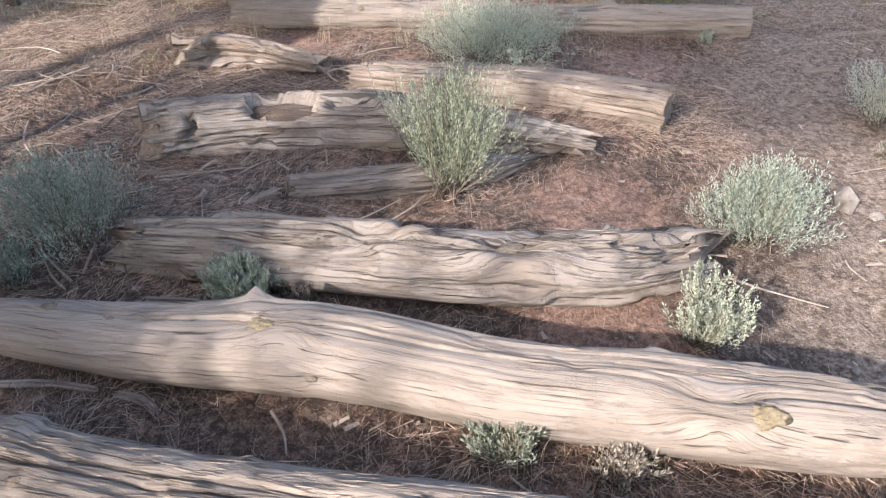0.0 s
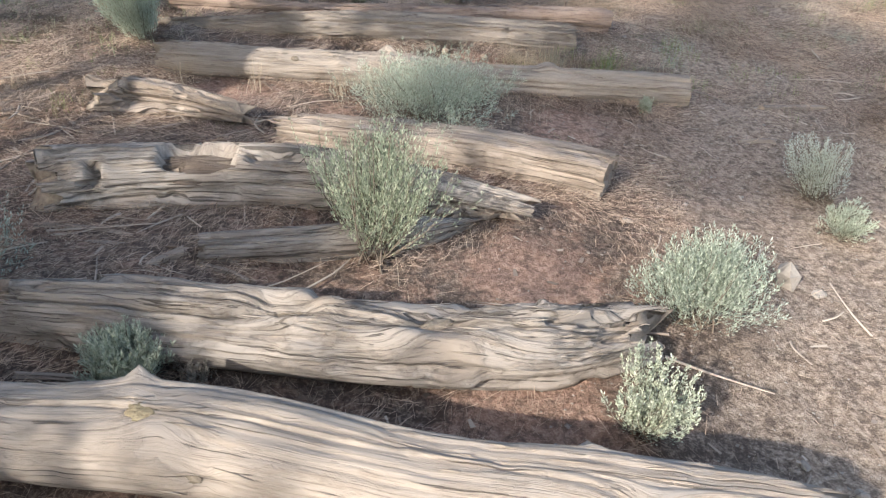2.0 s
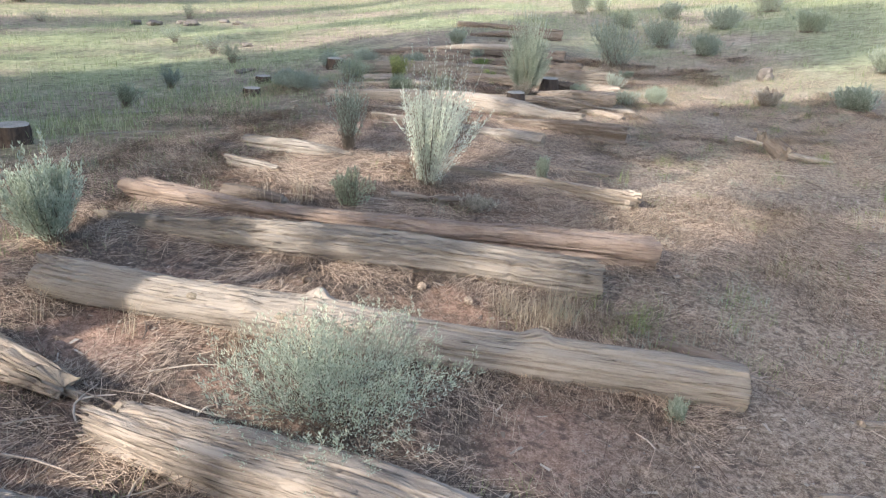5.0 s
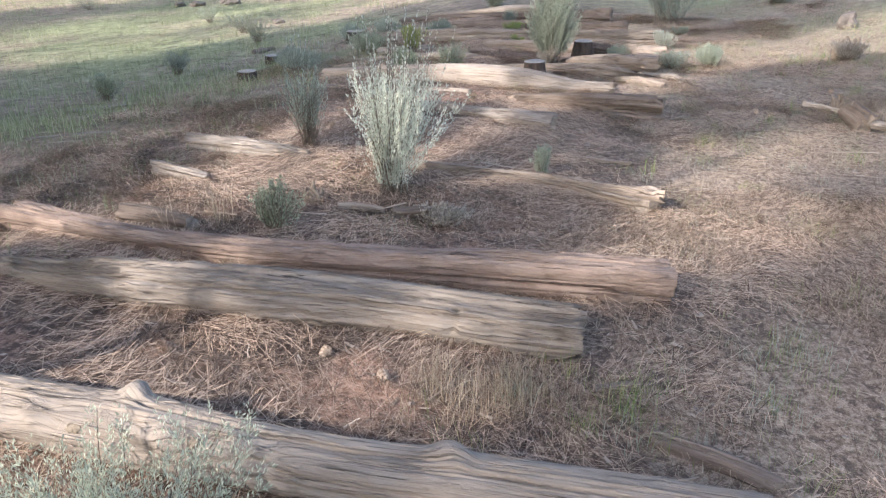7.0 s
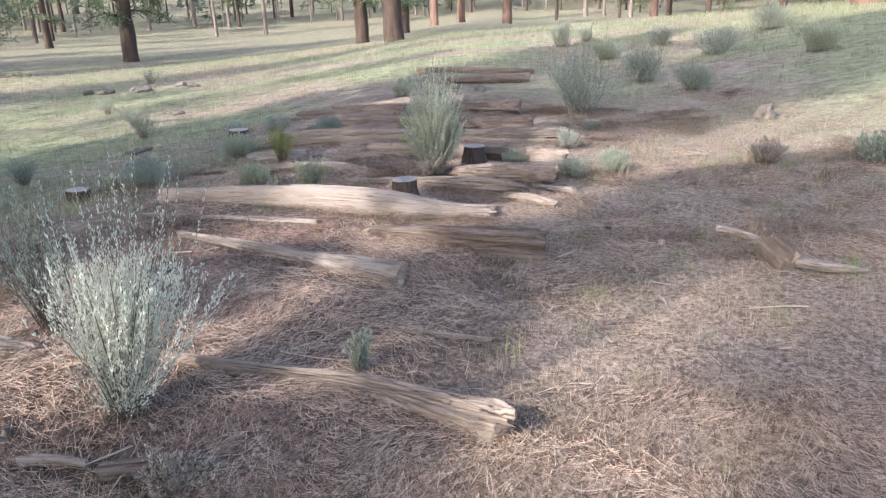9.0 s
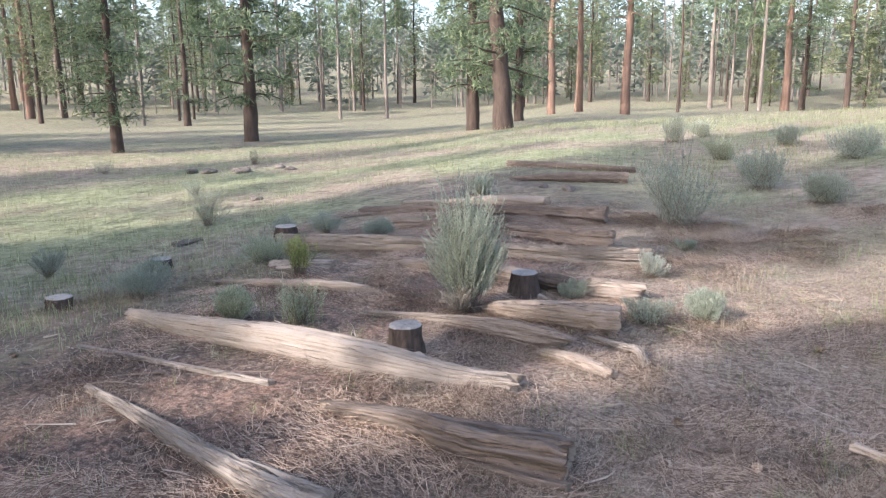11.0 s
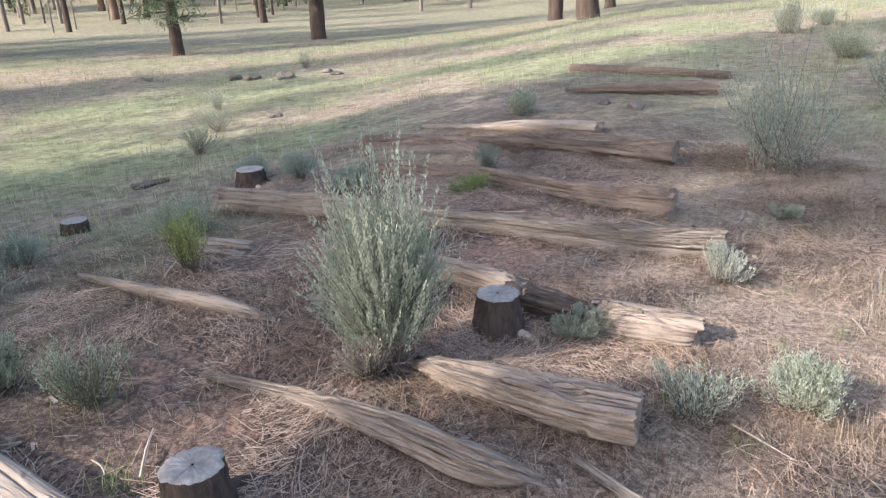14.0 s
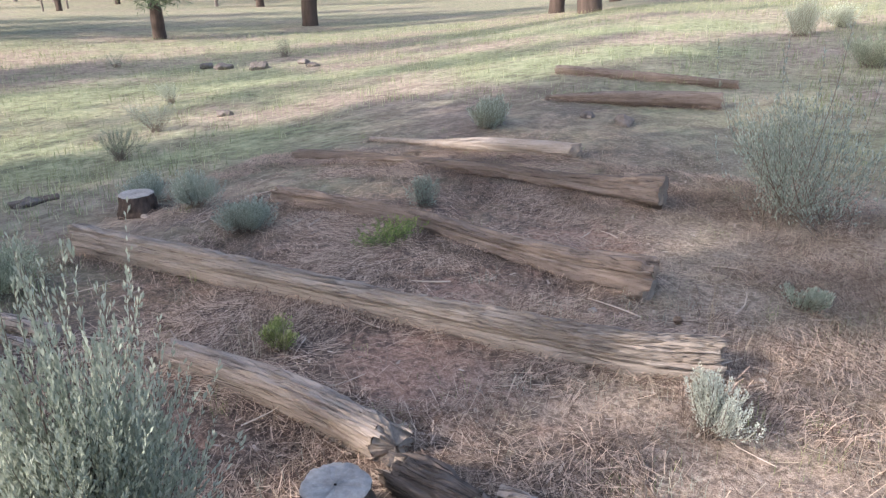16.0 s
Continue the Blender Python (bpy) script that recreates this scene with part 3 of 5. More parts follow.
weathered_log([(-1.23, 1.93, .07, .1), (-.79, 1.86, .085, .122), (-.32, 1.8, .09, .129), (.1, 1.77, .098, .14), (.52, 1.79, .094, .135), (.94, 1.92, .065, .093)],
              WOOD_GREY, "cracked grey log with swirling grain round two knots", 3, flakes=120, groove=.24, knots=[(.43, 5, .055, 0), (.62, 22, .062, 0)], dents=[(.93, 20, .12, 40, .3)], ends=(.08, .2))
weathered_log([(-.56, 3.37, .048, .069), (-.06, 3.25, .068, .098), (.43, 3.18, .072, .103), (.9, 3.05, .075, .107), (1.0, 3.0, .074, .106)],
              WOOD_TAN, "squared tan timber with a sawn end", 4, square=4.5, groove=.12, ends=(.12, .006))
weathered_log([(-1.52, 3.64, .073, .105), (-1.14, 3.61, .069, .098), (-.61, 3.47, .04, .058)],
              WOOD_TAN, "broken tan log tapering to splinters", 5, groove=.26, dents=[(.45, 70, .3, 40, .3)], ends=(.1, .22))
weathered_log([(-1.43, 2.66, .091, .129), (-.86, 2.77, .084, .12), (-.35, 2.79, .083, .118), (.19, 2.75, .068, .095), (.62, 2.66, .05, .066)],
              WOOD_GREY, "hollowed split log with a rotted cavity", 6, flakes=160, groove=.28, dents=[(.33, 15, .15, 40, .85), (.47, 20, .12, 18, .35), (.12, 60, .04, 34, .5)], ends=(.14, .26))
# dark lump added inside the cavity so that the rotted hole reads dark
weathered_log([(-.95, 2.74, .10, .055), (-.76, 2.765, .105, .068), (-.58, 2.78, .10, .05)], WOOD_DARK, "dark rotted filling added to darken a hollow log", 37, groove=.5, lumps=.5, ends=(.06, .08), sides=64, name="rotten_wood", category="rotten wood", group="loose wood")
weathered_log([(-.68, 2.32, .035, .05), (-.28, 2.37, .043, .061), (.09, 2.49, .038, .055), (.4, 2.67, .01, .015)],
              WOOD_GREY, "short grey split slab of wood", 7, square=3.5, groove=.2, ends=(.02, .12), sides=64)
weathered_log([(-1.42, 4.36, .05, .07), (-1.19, 4.22, .064, .092), (-.64, 4.17, .066, .094), (-.02, 4.16, .073, .104), (.58, 4.17, .067, .096), (1.15, 4.21, .07, .1), (1.8, 4.24, .071, .101)],
              WOOD_PALE, "long bleached log with knots and a blunt end", 8, flakes=120, nubs=[(.44, -25, .04, .036), (.36, 45, .035, .02), (.49, 50, .04, .02), (.73, -15, .05, .025)], groove=.1, knots=[(.37, 40, .025, 0), (.47, 60, .025, 0), (.57, 45, .028, 0), (.42, -28, .03, 0)], dents=[(.2, -10, .1, 16, .12)], ends=(.12, .012))
weathered_log([(-1.62, 5.17, .013, .018), (-.96, 5.0, .044, .063), (-.62, 4.99, .062, .089), (-.08, 5.0, .071, .101), (.47, 5.06, .07, .1), (1.01, 5.07, .074, .105), (1.29, 5.1, .072, .102)],
              WOOD_PALE, "ragged sunlit log with an axe notch", 9, flakes=500, groove=.14, dents=[(.83, 65, .012, 35, .3), (.36, 50, .03, 30, .25)], ends=(.05, .03))
weathered_log([(-1.59, 5.51, .059, .084), (-.76, 5.39, .046, .065), (-.19, 5.37, .049, .07), (.32, 5.42, .058, .084), (.95, 5.52, .07, .102), (1.65, 5.62, .076, .11)],
              WOOD_RED, "reddish brown squared log with a sawn end", 10, square=3.2, groove=.16, knots=[(.7, 0, .03, 0)], ends=(.06, .015))
weathered_log([(-.05, 6.89, .019, .027), (.56, 6.83, .022, .032), (1.01, 6.8, .03, .043), (1.44, 6.65, .048, .068), (1.72, 6.55, .065, .093)],
              WOOD_TAN, "low tapering log half sunk in needles", 11, square=3, groove=.25, ends=(.05, .08))
weathered_log([(-1.38, 6.94, .052, .074), (-.84, 6.81, .05, .071), (-.45, 6.86, .021, .031)], WOOD_GREY, "short grey log beside tall brush", 12, ends=(.03, .1), sides=56, step=.04)
weathered_log([(-1.34, 6.43, .033, .048), (-.86, 6.27, .026, .036)], WOOD_GREY, "short grey broken log piece", 13, square=3, ends=(.03, .06), sides=48, step=.04)
weathered_log([(-.71, 8.63, .017, .024), (-.09, 8.35, .025, .035), (.51, 8.09, .041, .059), (1.05, 7.91, .059, .084)],
              WOOD_GREY, "grey tapering log with a sawn butt", 14, groove=.22, ends=(.04, .04), sides=72)
weathered_log([(.63, 7.47, .009, .013), (1.07, 7.37, .011, .016), (1.58, 7.35, .01, .014)], WOOD_TAN, "thin split strip of wood on needles", 15, square=3, sides=28, ends=(.05, .05), name="wood_strip", category="wood strip", group="loose wood")
weathered_log([(.56, 8.77, .025, .035), (1.0, 8.74, .043, .061), (1.4, 8.61, .068, .098), (1.86, 8.61, .076, .108)],
              WOOD_BROWN, "brown squared log, partly bleached pale", 16, square=3.5, groove=.25, ends=(.05, .02), sides=72)
weathered_log([(1.34, 8.52, .016, .023), (1.86, 8.48, .02, .029)], WOOD_BROWN, "thin brown slab along a log", 17, square=3, sides=32, name="wood_strip", category="wood strip", group="loose wood")
weathered_log([(-1.34, 9.24, .014, .02), (-.42, 9.02, .015, .021), (.24, 8.93, .019, .028)], WOOD_GREY, "thin grey pole lying on the ground", 18, sides=32, name="wood_pole", category="pole", group="loose wood")
weathered_log([(-1.52, 9.92, .04, .05), (-.69, 9.56, .056, .079), (.06, 9.41, .071, .101), (.64, 9.32, .071, .101), (1.12, 9.35, .043, .062), (1.53, 9.41, .037, .053)],
              WOOD_PALE, "pale sunlit log with small holes", 19, flakes=60, groove=.07, lumps=.1, ends=(.06, .12), dents=[(.45, 25, .025, 8, .2), (.55, 10, .03, 7, .2)])
weathered_log([(.11, 10.33, .013, .019), (.64, 10.32, .026, .037), (1.09, 10.26, .044, .063), (1.46, 10.18, .051, .073), (1.73, 10.2, .028, .039)],
              WOOD_TAN, "tan log tapering at both ends", 21, groove=.26, ends=(.05, .14), sides=80)
weathered_log([(.91, 10.78, .021, .03), (1.29, 10.68, .055, .079), (1.67, 10.61, .072, .103), (1.96, 10.61, .073, .105)],
              WOOD_TAN, "tan squared log with deep splits", 22, square=3.6, groove=.3, ends=(.05, .02), dents=[(.35, 10, .06, 8, .3), (.55, 35, .1, 5, .35)])
weathered_log([(-.09, 11.85, .045, .068), (.58, 11.79, .05, .074), (1.2, 11.66, .055, .08)],
              WOOD_TAN, "tan log lying behind a charred stump", 23, groove=.2, ends=(.06, .1))
weathered_log([(1.16, 11.56, .05, .085), (1.36, 11.52, .06, .09), (1.56, 11.5, .05, .08)],
              WOOD_DARK, "dark burnt piece of log beside a stump", 35, groove=.3, lumps=.35, ends=(.06, .06), sides=80)
weathered_log([(1.55, 11.5, .062, .09), (1.8, 11.48, .068, .098), (2.1, 11.5, .064, .092)],
              WOOD_TAN, "short pale block of a split log", 36, square=3.4, groove=.24, knots=[(.5, 30, .04, 0)], ends=(.06, .02), sides=96)
weathered_log([(-2.02, 13.01, .08, .114), (-.47, 12.7, .065, .093), (.47, 12.64, .06, .086), (1.21, 12.65, .067, .096), (1.73, 12.66, .076, .108), (2.13, 12.77, .078, .112)],
              WOOD_PALE, "long bleached grey log with a ragged fibrous top", 24, flakes=500, square=2.8, groove=.15, dents=[(.57, 0, .1, 25, .25)], ends=(.05, .02))
weathered_log([(-1.34, 14.25, .054, .076), (-.07, 13.97, .046, .066), (.65, 13.71, .054, .076), (1.23, 13.56, .066, .094), (1.76, 13.48, .087, .124)],
              WOOD_BROWN, "brown cracked log half buried in soil", 25, square=2.8, groove=.3, ends=(.1, .03), sides=72)
weathered_log([(-2.18, 15.73, .052, .075), (-.26, 15.36, .042, .061), (.79, 15.15, .064, .092), (1.57, 15.06, .089, .126)],
              WOOD_BROWN, "brown cracked log with a squared end", 26, square=2.8, groove=.28, ends=(.05, .02), sides=64)
weathered_log([(-1.79, 16.55, .022, .031), (-.82, 16.23, .03, .042), (-.24, 16.12, .053, .075), (.69, 16.12, .057, .081)],
              WOOD_PALE, "pale sunlit log on the mound", 27, ends=(.05, .05), sides=56, step=.04)
weathered_log([(-.99, 21.18, .063, .089), (.55, 20.59, .051, .073), (1.77, 20.45, .037, .053)], WOOD_BROWN, "distant brown log on the slope", 28, sides=48, step=.05)
weathered_log([(-.49, 18.89, .026, .037), (.51, 18.78, .068, .097), (1.66, 19.0, .08, .114)], WOOD_BROWN, "distant brown squared log on the slope", 29, square=3, sides=48, step=.05)
weathered_log([(-1.76, 11.25, .013, .018), (-.94, 11.02, .028, .04), (-.24, 10.93, .033, .048), (.14, 10.88, .013, .018)],
              WOOD_PALE, "pale bleached branch on the needles", 30, ends=(.06, .06), sides=56, name="fallen_branch", category="branch", group="loose wood")
weathered_log([(1.48, 10.01, .014, .021), (1.72, 9.89, .03, .043), (1.96, 9.73, .027, .038)], WOOD_TAN, "flat curved slab of tan wood", 31, square=3, sides=56, name="wood_slab", category="wood slab", group="loose wood")
weathered_log([(1.74, 10.42, .012, .016), (1.97, 10.27, .026, .023), (2.09, 10.17, .041, .03), (2.14, 9.94, .033, .032)], WOOD_GREY, "gnarled grey root lying on the ground", 32, groove=.5, lumps=.6, sides=56, name="gnarled_root", category="root", group="loose wood")
weathered_log([(3.2, 8.63, .14, .075), (3.25, 8.54, .10, .083), (3.31, 8.43, .05, .086)], WOOD_BROWN, "short brown log chunk propped on the soil", 33, square=2.8, groove=.22, sides=72, ends=(.03, .02))
weathered_log([(3.33, 8.47, .07, .036), (3.48, 8.44, .045, .034), (3.76, 8.40, .018, .014)], WOOD_GREY, "short pale stick of wood", 34, sides=32, name="wood_strip", category="wood strip", group="loose wood")

# loose pieces among the logs
for i, (a, c, r0, r1, mat, kind, label) in enumerate([
    ((-1.49, 11.88), (-.74, 11.84), .05, .045, WOOD_GREY, "wood_slab", "grey split slab in the shade"),
    ((-1.35, 11.74), (-.71, 11.71), .027, .026, WOOD_GREY, "wood_slab", "thin grey slab in the shade"),
    ((-1.04, 1.30), (-1.42, 1.33), .012, .013, WOOD_GREY, "fallen_branch", "bare grey branch between two logs"),
    ((-1.01, 1.29), (-.85, 1.21), .012, .016, WOOD_GREY, "wood_strip", "short broken grey stick between logs"),
    ((-.85, 2.24), (-.71, 2.33), .012, .026, WOOD_PALE, "wood_strip", "pale split wedge of wood"),
    ((-.68, 2.26), (-.46, 2.14), .012, .016, WOOD_TAN, "wood_strip", "short tan stick beside a log"),
    ((-1.11, 2.39), (-.87, 2.35), .009, .008, WOOD_PALE, "fallen_branch", "thin pale stick on dark litter"),
    ((-1.32, 2.50), (-.93, 2.44), .012, .008, WOOD_TAN, "fallen_branch", "thin brown stick on dark litter"),
    ((1.55, 4.99), (1.85, 4.80), .009, .006, WOOD_PALE, "fallen_branch", "thin bleached stick on the soil"),
    ((1.71, 4.63), (2.1, 4.35), .006, .005, WOOD_PALE, "fallen_branch", "long thin pale stick on the soil"),
    ((1.31, 4.82), (1.58, 4.95), .024, .016, WOOD_BROWN, "wood_strip", "short brown block of wood"),
    ((1.92, 3.70), (2.15, 3.69), .016, .029, WOOD_PALE, "wood_strip", "bleached scrap of wood by a sage"),
    ((2.27, 4.21), (2.79, 4.29), .022, .013, WOOD_GREY, "wood_strip", "thin grey slab on the soil"),
    ((-1.05, 1.69), (-.74, 1.64), .013, .01, WOOD_PALE, "wood_strip", "pale splinter along a log"),
    ((2.38, 12.55), (2.75, 12.50), .011, .007, WOOD_PALE, "fallen_branch", "pale stick on dry grass"),
    ((-4.3, 14.05), (-4.05, 14.45), .05, .04, WOOD_BROWN, "wood_slab", "brown broken slab of wood"),
    ((.26, 6.07), (.63, 6.21), .034, .028, WOOD_BROWN, "wood_strip", "dark brown strip of wood on needles"),
    ((-.05, 6.1), (.22, 6.12), .022, .018, WOOD_PALE, "wood_strip", "pale bark strip at a bush"),
    ((1.85, 6.95), (2.05, 6.98), .02, .014, WOOD_BROWN, "wood_strip", "curled brown bark on straw"),
    ((2.1, 6.86), (2.3, 6.93), .018, .012, WOOD_BROWN, "wood_strip", "curled brown bark on straw"),
    ((-5.4, 11.3), (-4.6, 11.5), .03, .015, WOOD_PALE, "fallen_branch", "bleached branch in the meadow"),
    ((-3.6, 8.6), (-3.0, 8.9), .02, .012, WOOD_GREY, "fallen_branch", "grey branch lying in shade"),
    ((-2.9, 7.2), (-2.3, 7.45), .018, .01, WOOD_GREY, "fallen_branch", "grey branch lying in shade"),
    ((3.05, 9.25), (3.3, 9.0), .03, .02, WOOD_GREY, "wood_strip", "bleached root piece on soil"),
    ((-1.05, 5.66), (-.62, 5.62), .06, .045, WOOD_DARK, "wood_slab", "dark rotted chunk of wood behind a log"),
    ((1.5, 4.62), (1.9, 4.5), .035, .03, WOOD_BROWN, "wood_slab", "flat brown slab in the grass"),
    ((3.2, 11.9), (3.6, 11.8), .016, .01, WOOD_PALE, "fallen_branch", "pale stick beside the way"),
]):
    mx, my = (a[0] + c[0]) / 2, (a[1] + c[1]) / 2
    weathered_log([(*a, r0 * .7, r0), (mx + .012, my + .015, (r0 + r1) * .35, (r0 + r1) / 2), (*c, r1 * .7, r1)], mat, label, 70 + i, square=2.6, sides=36 if r0 > .02 else 22,
                  groove=.2, ends=(.02, .03), flakes=30 if r0 > .02 else 0, name=kind, category=kind.replace("_", " "), group="loose wood")

# ---- stumps ----
def stump(x, y, top, base, high, seed, label, lean=0.0, charred=True, root=2):
    """A sawn stump: flared charred bark, a grey cut face with a crack, roots."""
    ob = tagged(new("tree_stump"), label, "tree stump", "sawn stumps")
    ob.location = (x, y, height(x, y) - 0.01)
    sides, rings = 96, 22
    ang = np.arange(sides) * 2 * math.pi / sides
    w = np.linspace(0, 1, rings)
    W, A = np.meshgrid(w, ang, indexing="ij")
    turn = A / (2 * math.pi)
    flare = base + (top - base) * W ** 0.55
    R = flare * (1 + 0.16 * (vnoise(W * 2, turn * 9, seed, 9) - 0.5) + 0.26 * (vnoise(W * 2.5, turn * 26, seed + 1, 26) - 0.5) * (1.15 - W * 0.9) + 0.10 * (vnoise(W * 9, turn * 40, seed + 2, 40) - 0.5))
    P = np.stack([R * np.cos(A) + lean * W, R * np.sin(A), W * high - 0.03], -1)
    ids = np.arange(rings * sides).reshape(rings, sides)
    nx = np.roll(ids, -1, 1)
    f = np.stack([ids[:-1], nx[:-1], nx[1:], ids[1:]], -1).reshape(-1, 4)
    arrays("bark", P.reshape(-1, 3), f, CHAR if charred else BARK_DARK, ob, "blackened charred bark")
    rim, c = P[-1], np.array([lean, 0, high - 0.03])
    rr = [c + (rim - c) * q + np.array([0, 0, dz]) for q, dz in ((1.0, 0.0), (0.95, 0.008), (0.7, 0.008), (0.4, 0.006), (0.05, 0.004))]
    rr = [r + np.stack([np.zeros(sides), np.zeros(sides), 0.004 * (lattice(np.arange(sides), i, seed) - 0.5)], -1) for i, r in enumerate(rr)]
    crack = np.exp(-((ang - 4.75 + math.pi) % (2 * math.pi) - math.pi) ** 2 / 0.002)
    for r in rr[:-1]:
        r[:, 2] -= crack * 0.014
    e = np.concatenate(rr)
    eid = np.arange(5 * sides).reshape(5, sides)
    en = np.roll(eid, -1, 1)
    arrays("cut_face", e, np.stack([eid[:-1], en[:-1], en[1:], eid[1:]], -1).reshape(-1, 4), CUTFACE, ob, "weathered grey sawn face")
    rnd = random.Random(seed)
    for k in range(root):
        a = -0.6 + k * 1.9 + rnd.uniform(-0.3, 0.3)
        pts = [(base * 0.6 * math.cos(a), base * 0.6 * math.sin(a), 0.05, 0.028), (base * 1.3 * math.cos(a + 0.1), base * 1.3 * math.sin(a + 0.1), 0.025, 0.02), (base * 2.1 * math.cos(a - 0.1), base * 2.1 * math.sin(a - 0.1), -0.01, 0.01)]
        tube("root", pts, 10, 10, TWIG if k == 0 else CHAR, ob)
    return ob


def tube_arrays(pts, n, sides, rough=0.0, seed=0):
    c = spline(pts, n)
    tang = np.gradient(c[:, :3], axis=0)
    tang /= np.linalg.norm(tang, axis=1)[:, None] + 1e-9
    ref = np.where(np.abs(tang[:, 2:3]) > 0.9, np.array([[1.0, 0, 0]]), np.array([[0, 0, 1.0]]))
    a = np.cross(tang, ref)
    a /= np.linalg.norm(a, axis=1)[:, None] + 1e-9
    b = np.cross(a, tang)
    ang = np.arange(sides) * 2 * math.pi / sides
    R = np.maximum(c[:, 3], 0.0005)[:, None] * (1 + rough * (vnoise(np.arange(n)[:, None] * 0.9, ang[None] / 6.2832 * 5, seed, 5) - 0.5))
    P = c[:, None, :3] + R[:, :, None] * (np.cos(ang)[None, :, None] * a[:, None] + np.sin(ang)[None, :, None] * b[:, None])
    ids = np.arange(n * sides).reshape(n, sides)
    nx = np.roll(ids, -1, 1)
    return P.reshape(-1, 3), np.stack([ids[:-1], ids[1:], nx[1:], nx[:-1]], -1).reshape(-1, 4)


def tube(name, pts, n, sides, mat, parent=None, label="", rough=0.3, seed=0):
    v, f = tube_arrays(pts, n, sides, rough, seed)
    return arrays(name, v, f, mat, parent, label)


def gather(pieces):
    vs, fs, k = [], [], 0
    for v, f in pieces:
        vs.append(v)
        fs.append(f + k)
        k += len(v)
    return np.concatenate(vs), np.concatenate(fs)


CUTFACE = plain("sawn_face", (0.20, 0.18, 0.165), (0.46, 0.43, 0.40), 45, 0.9, 0.004)
stump(0.73, 9.64, 0.098, 0.135, 0.235, 61, "charred black stump with a pale grey sawn face")
stump(1.16, 11.27, 0.105, 0.15, 0.25, 62, "charred stump with peeling bark and cracked grey top")
stump(-2.42, 13.9, 0.14, 0.17, 0.22, 63, "low dark stump with a grey sawn face among sage")
stump(-2.60, 10.36, 0.10, 0.13, 0.15, 64, "small dark stump in the shade", root=0)
stump(-3.18, 6.7, 0.12, 0.14, 0.2, 65, "small black stump in the grass", root=0)
stump(-3.18, 12.4, 0.11, 0.13, 0.15, 66, "small black stump beside dry needles", root=0)


# ---- shrubs ----
def blades(base, way, side, length, width):
    """Leaves as slim diamonds: base, way and side (n,3), length and width (n,)."""
    n = len(base)
    L, Wd = length[:, None], width[:, None]
    lift = np.cross(way, side)
    p0, p2 = base, base + way * L
    m = base + way * L * 0.58 + lift * Wd * 0.25
    v = np.stack([p0, m - side * Wd, p2, m + side * Wd], 1).reshape(-1, 3)
    return v, np.arange(n * 4).reshape(n, 4)


KINDS = {
    # twigs, leaves a twig, leaf length, leaf width, first leaf along the twig, dome, upright, splay
    "sage": (330, 44, 0.0150, 0.0021, 0.34, 0.5, 0.85, 0.7),
    "bushy": (520, 44, 0.0145, 0.0020, 0.34, 0.5, 0.8, 0.75),
    "pale": (110, 84, 0.0118, 0.0021, 0.22, 0.35, 0.9, 0.85),
    "broom": (330, 46, 0.016, 0.0023, 0.20, 0.35, 0.95, 0.6),
    "tall": (240, 62, 0.023, 0.0034, 0.24, 0.14, 1.05, 0.65),
    "spire": (760, 74, 0.019, 0.0030, 0.34, 0.42, 1.5, 0.4),
    "wand": (300, 72, 0.018, 0.0029, 0.06, 0.16, 1.1, 0.45),
    "wisp": (70, 52, 0.021, 0.0028, 0.30, 0.14, 1.25, 0.5),
    "low": (90, 38, 0.017, 0.0026, 0.12, 0.35, 0.95, 0.6),
    "far": (190, 50, 0.030, 0.0042, 0.10, 0.32, 0.85, 0.5),
}


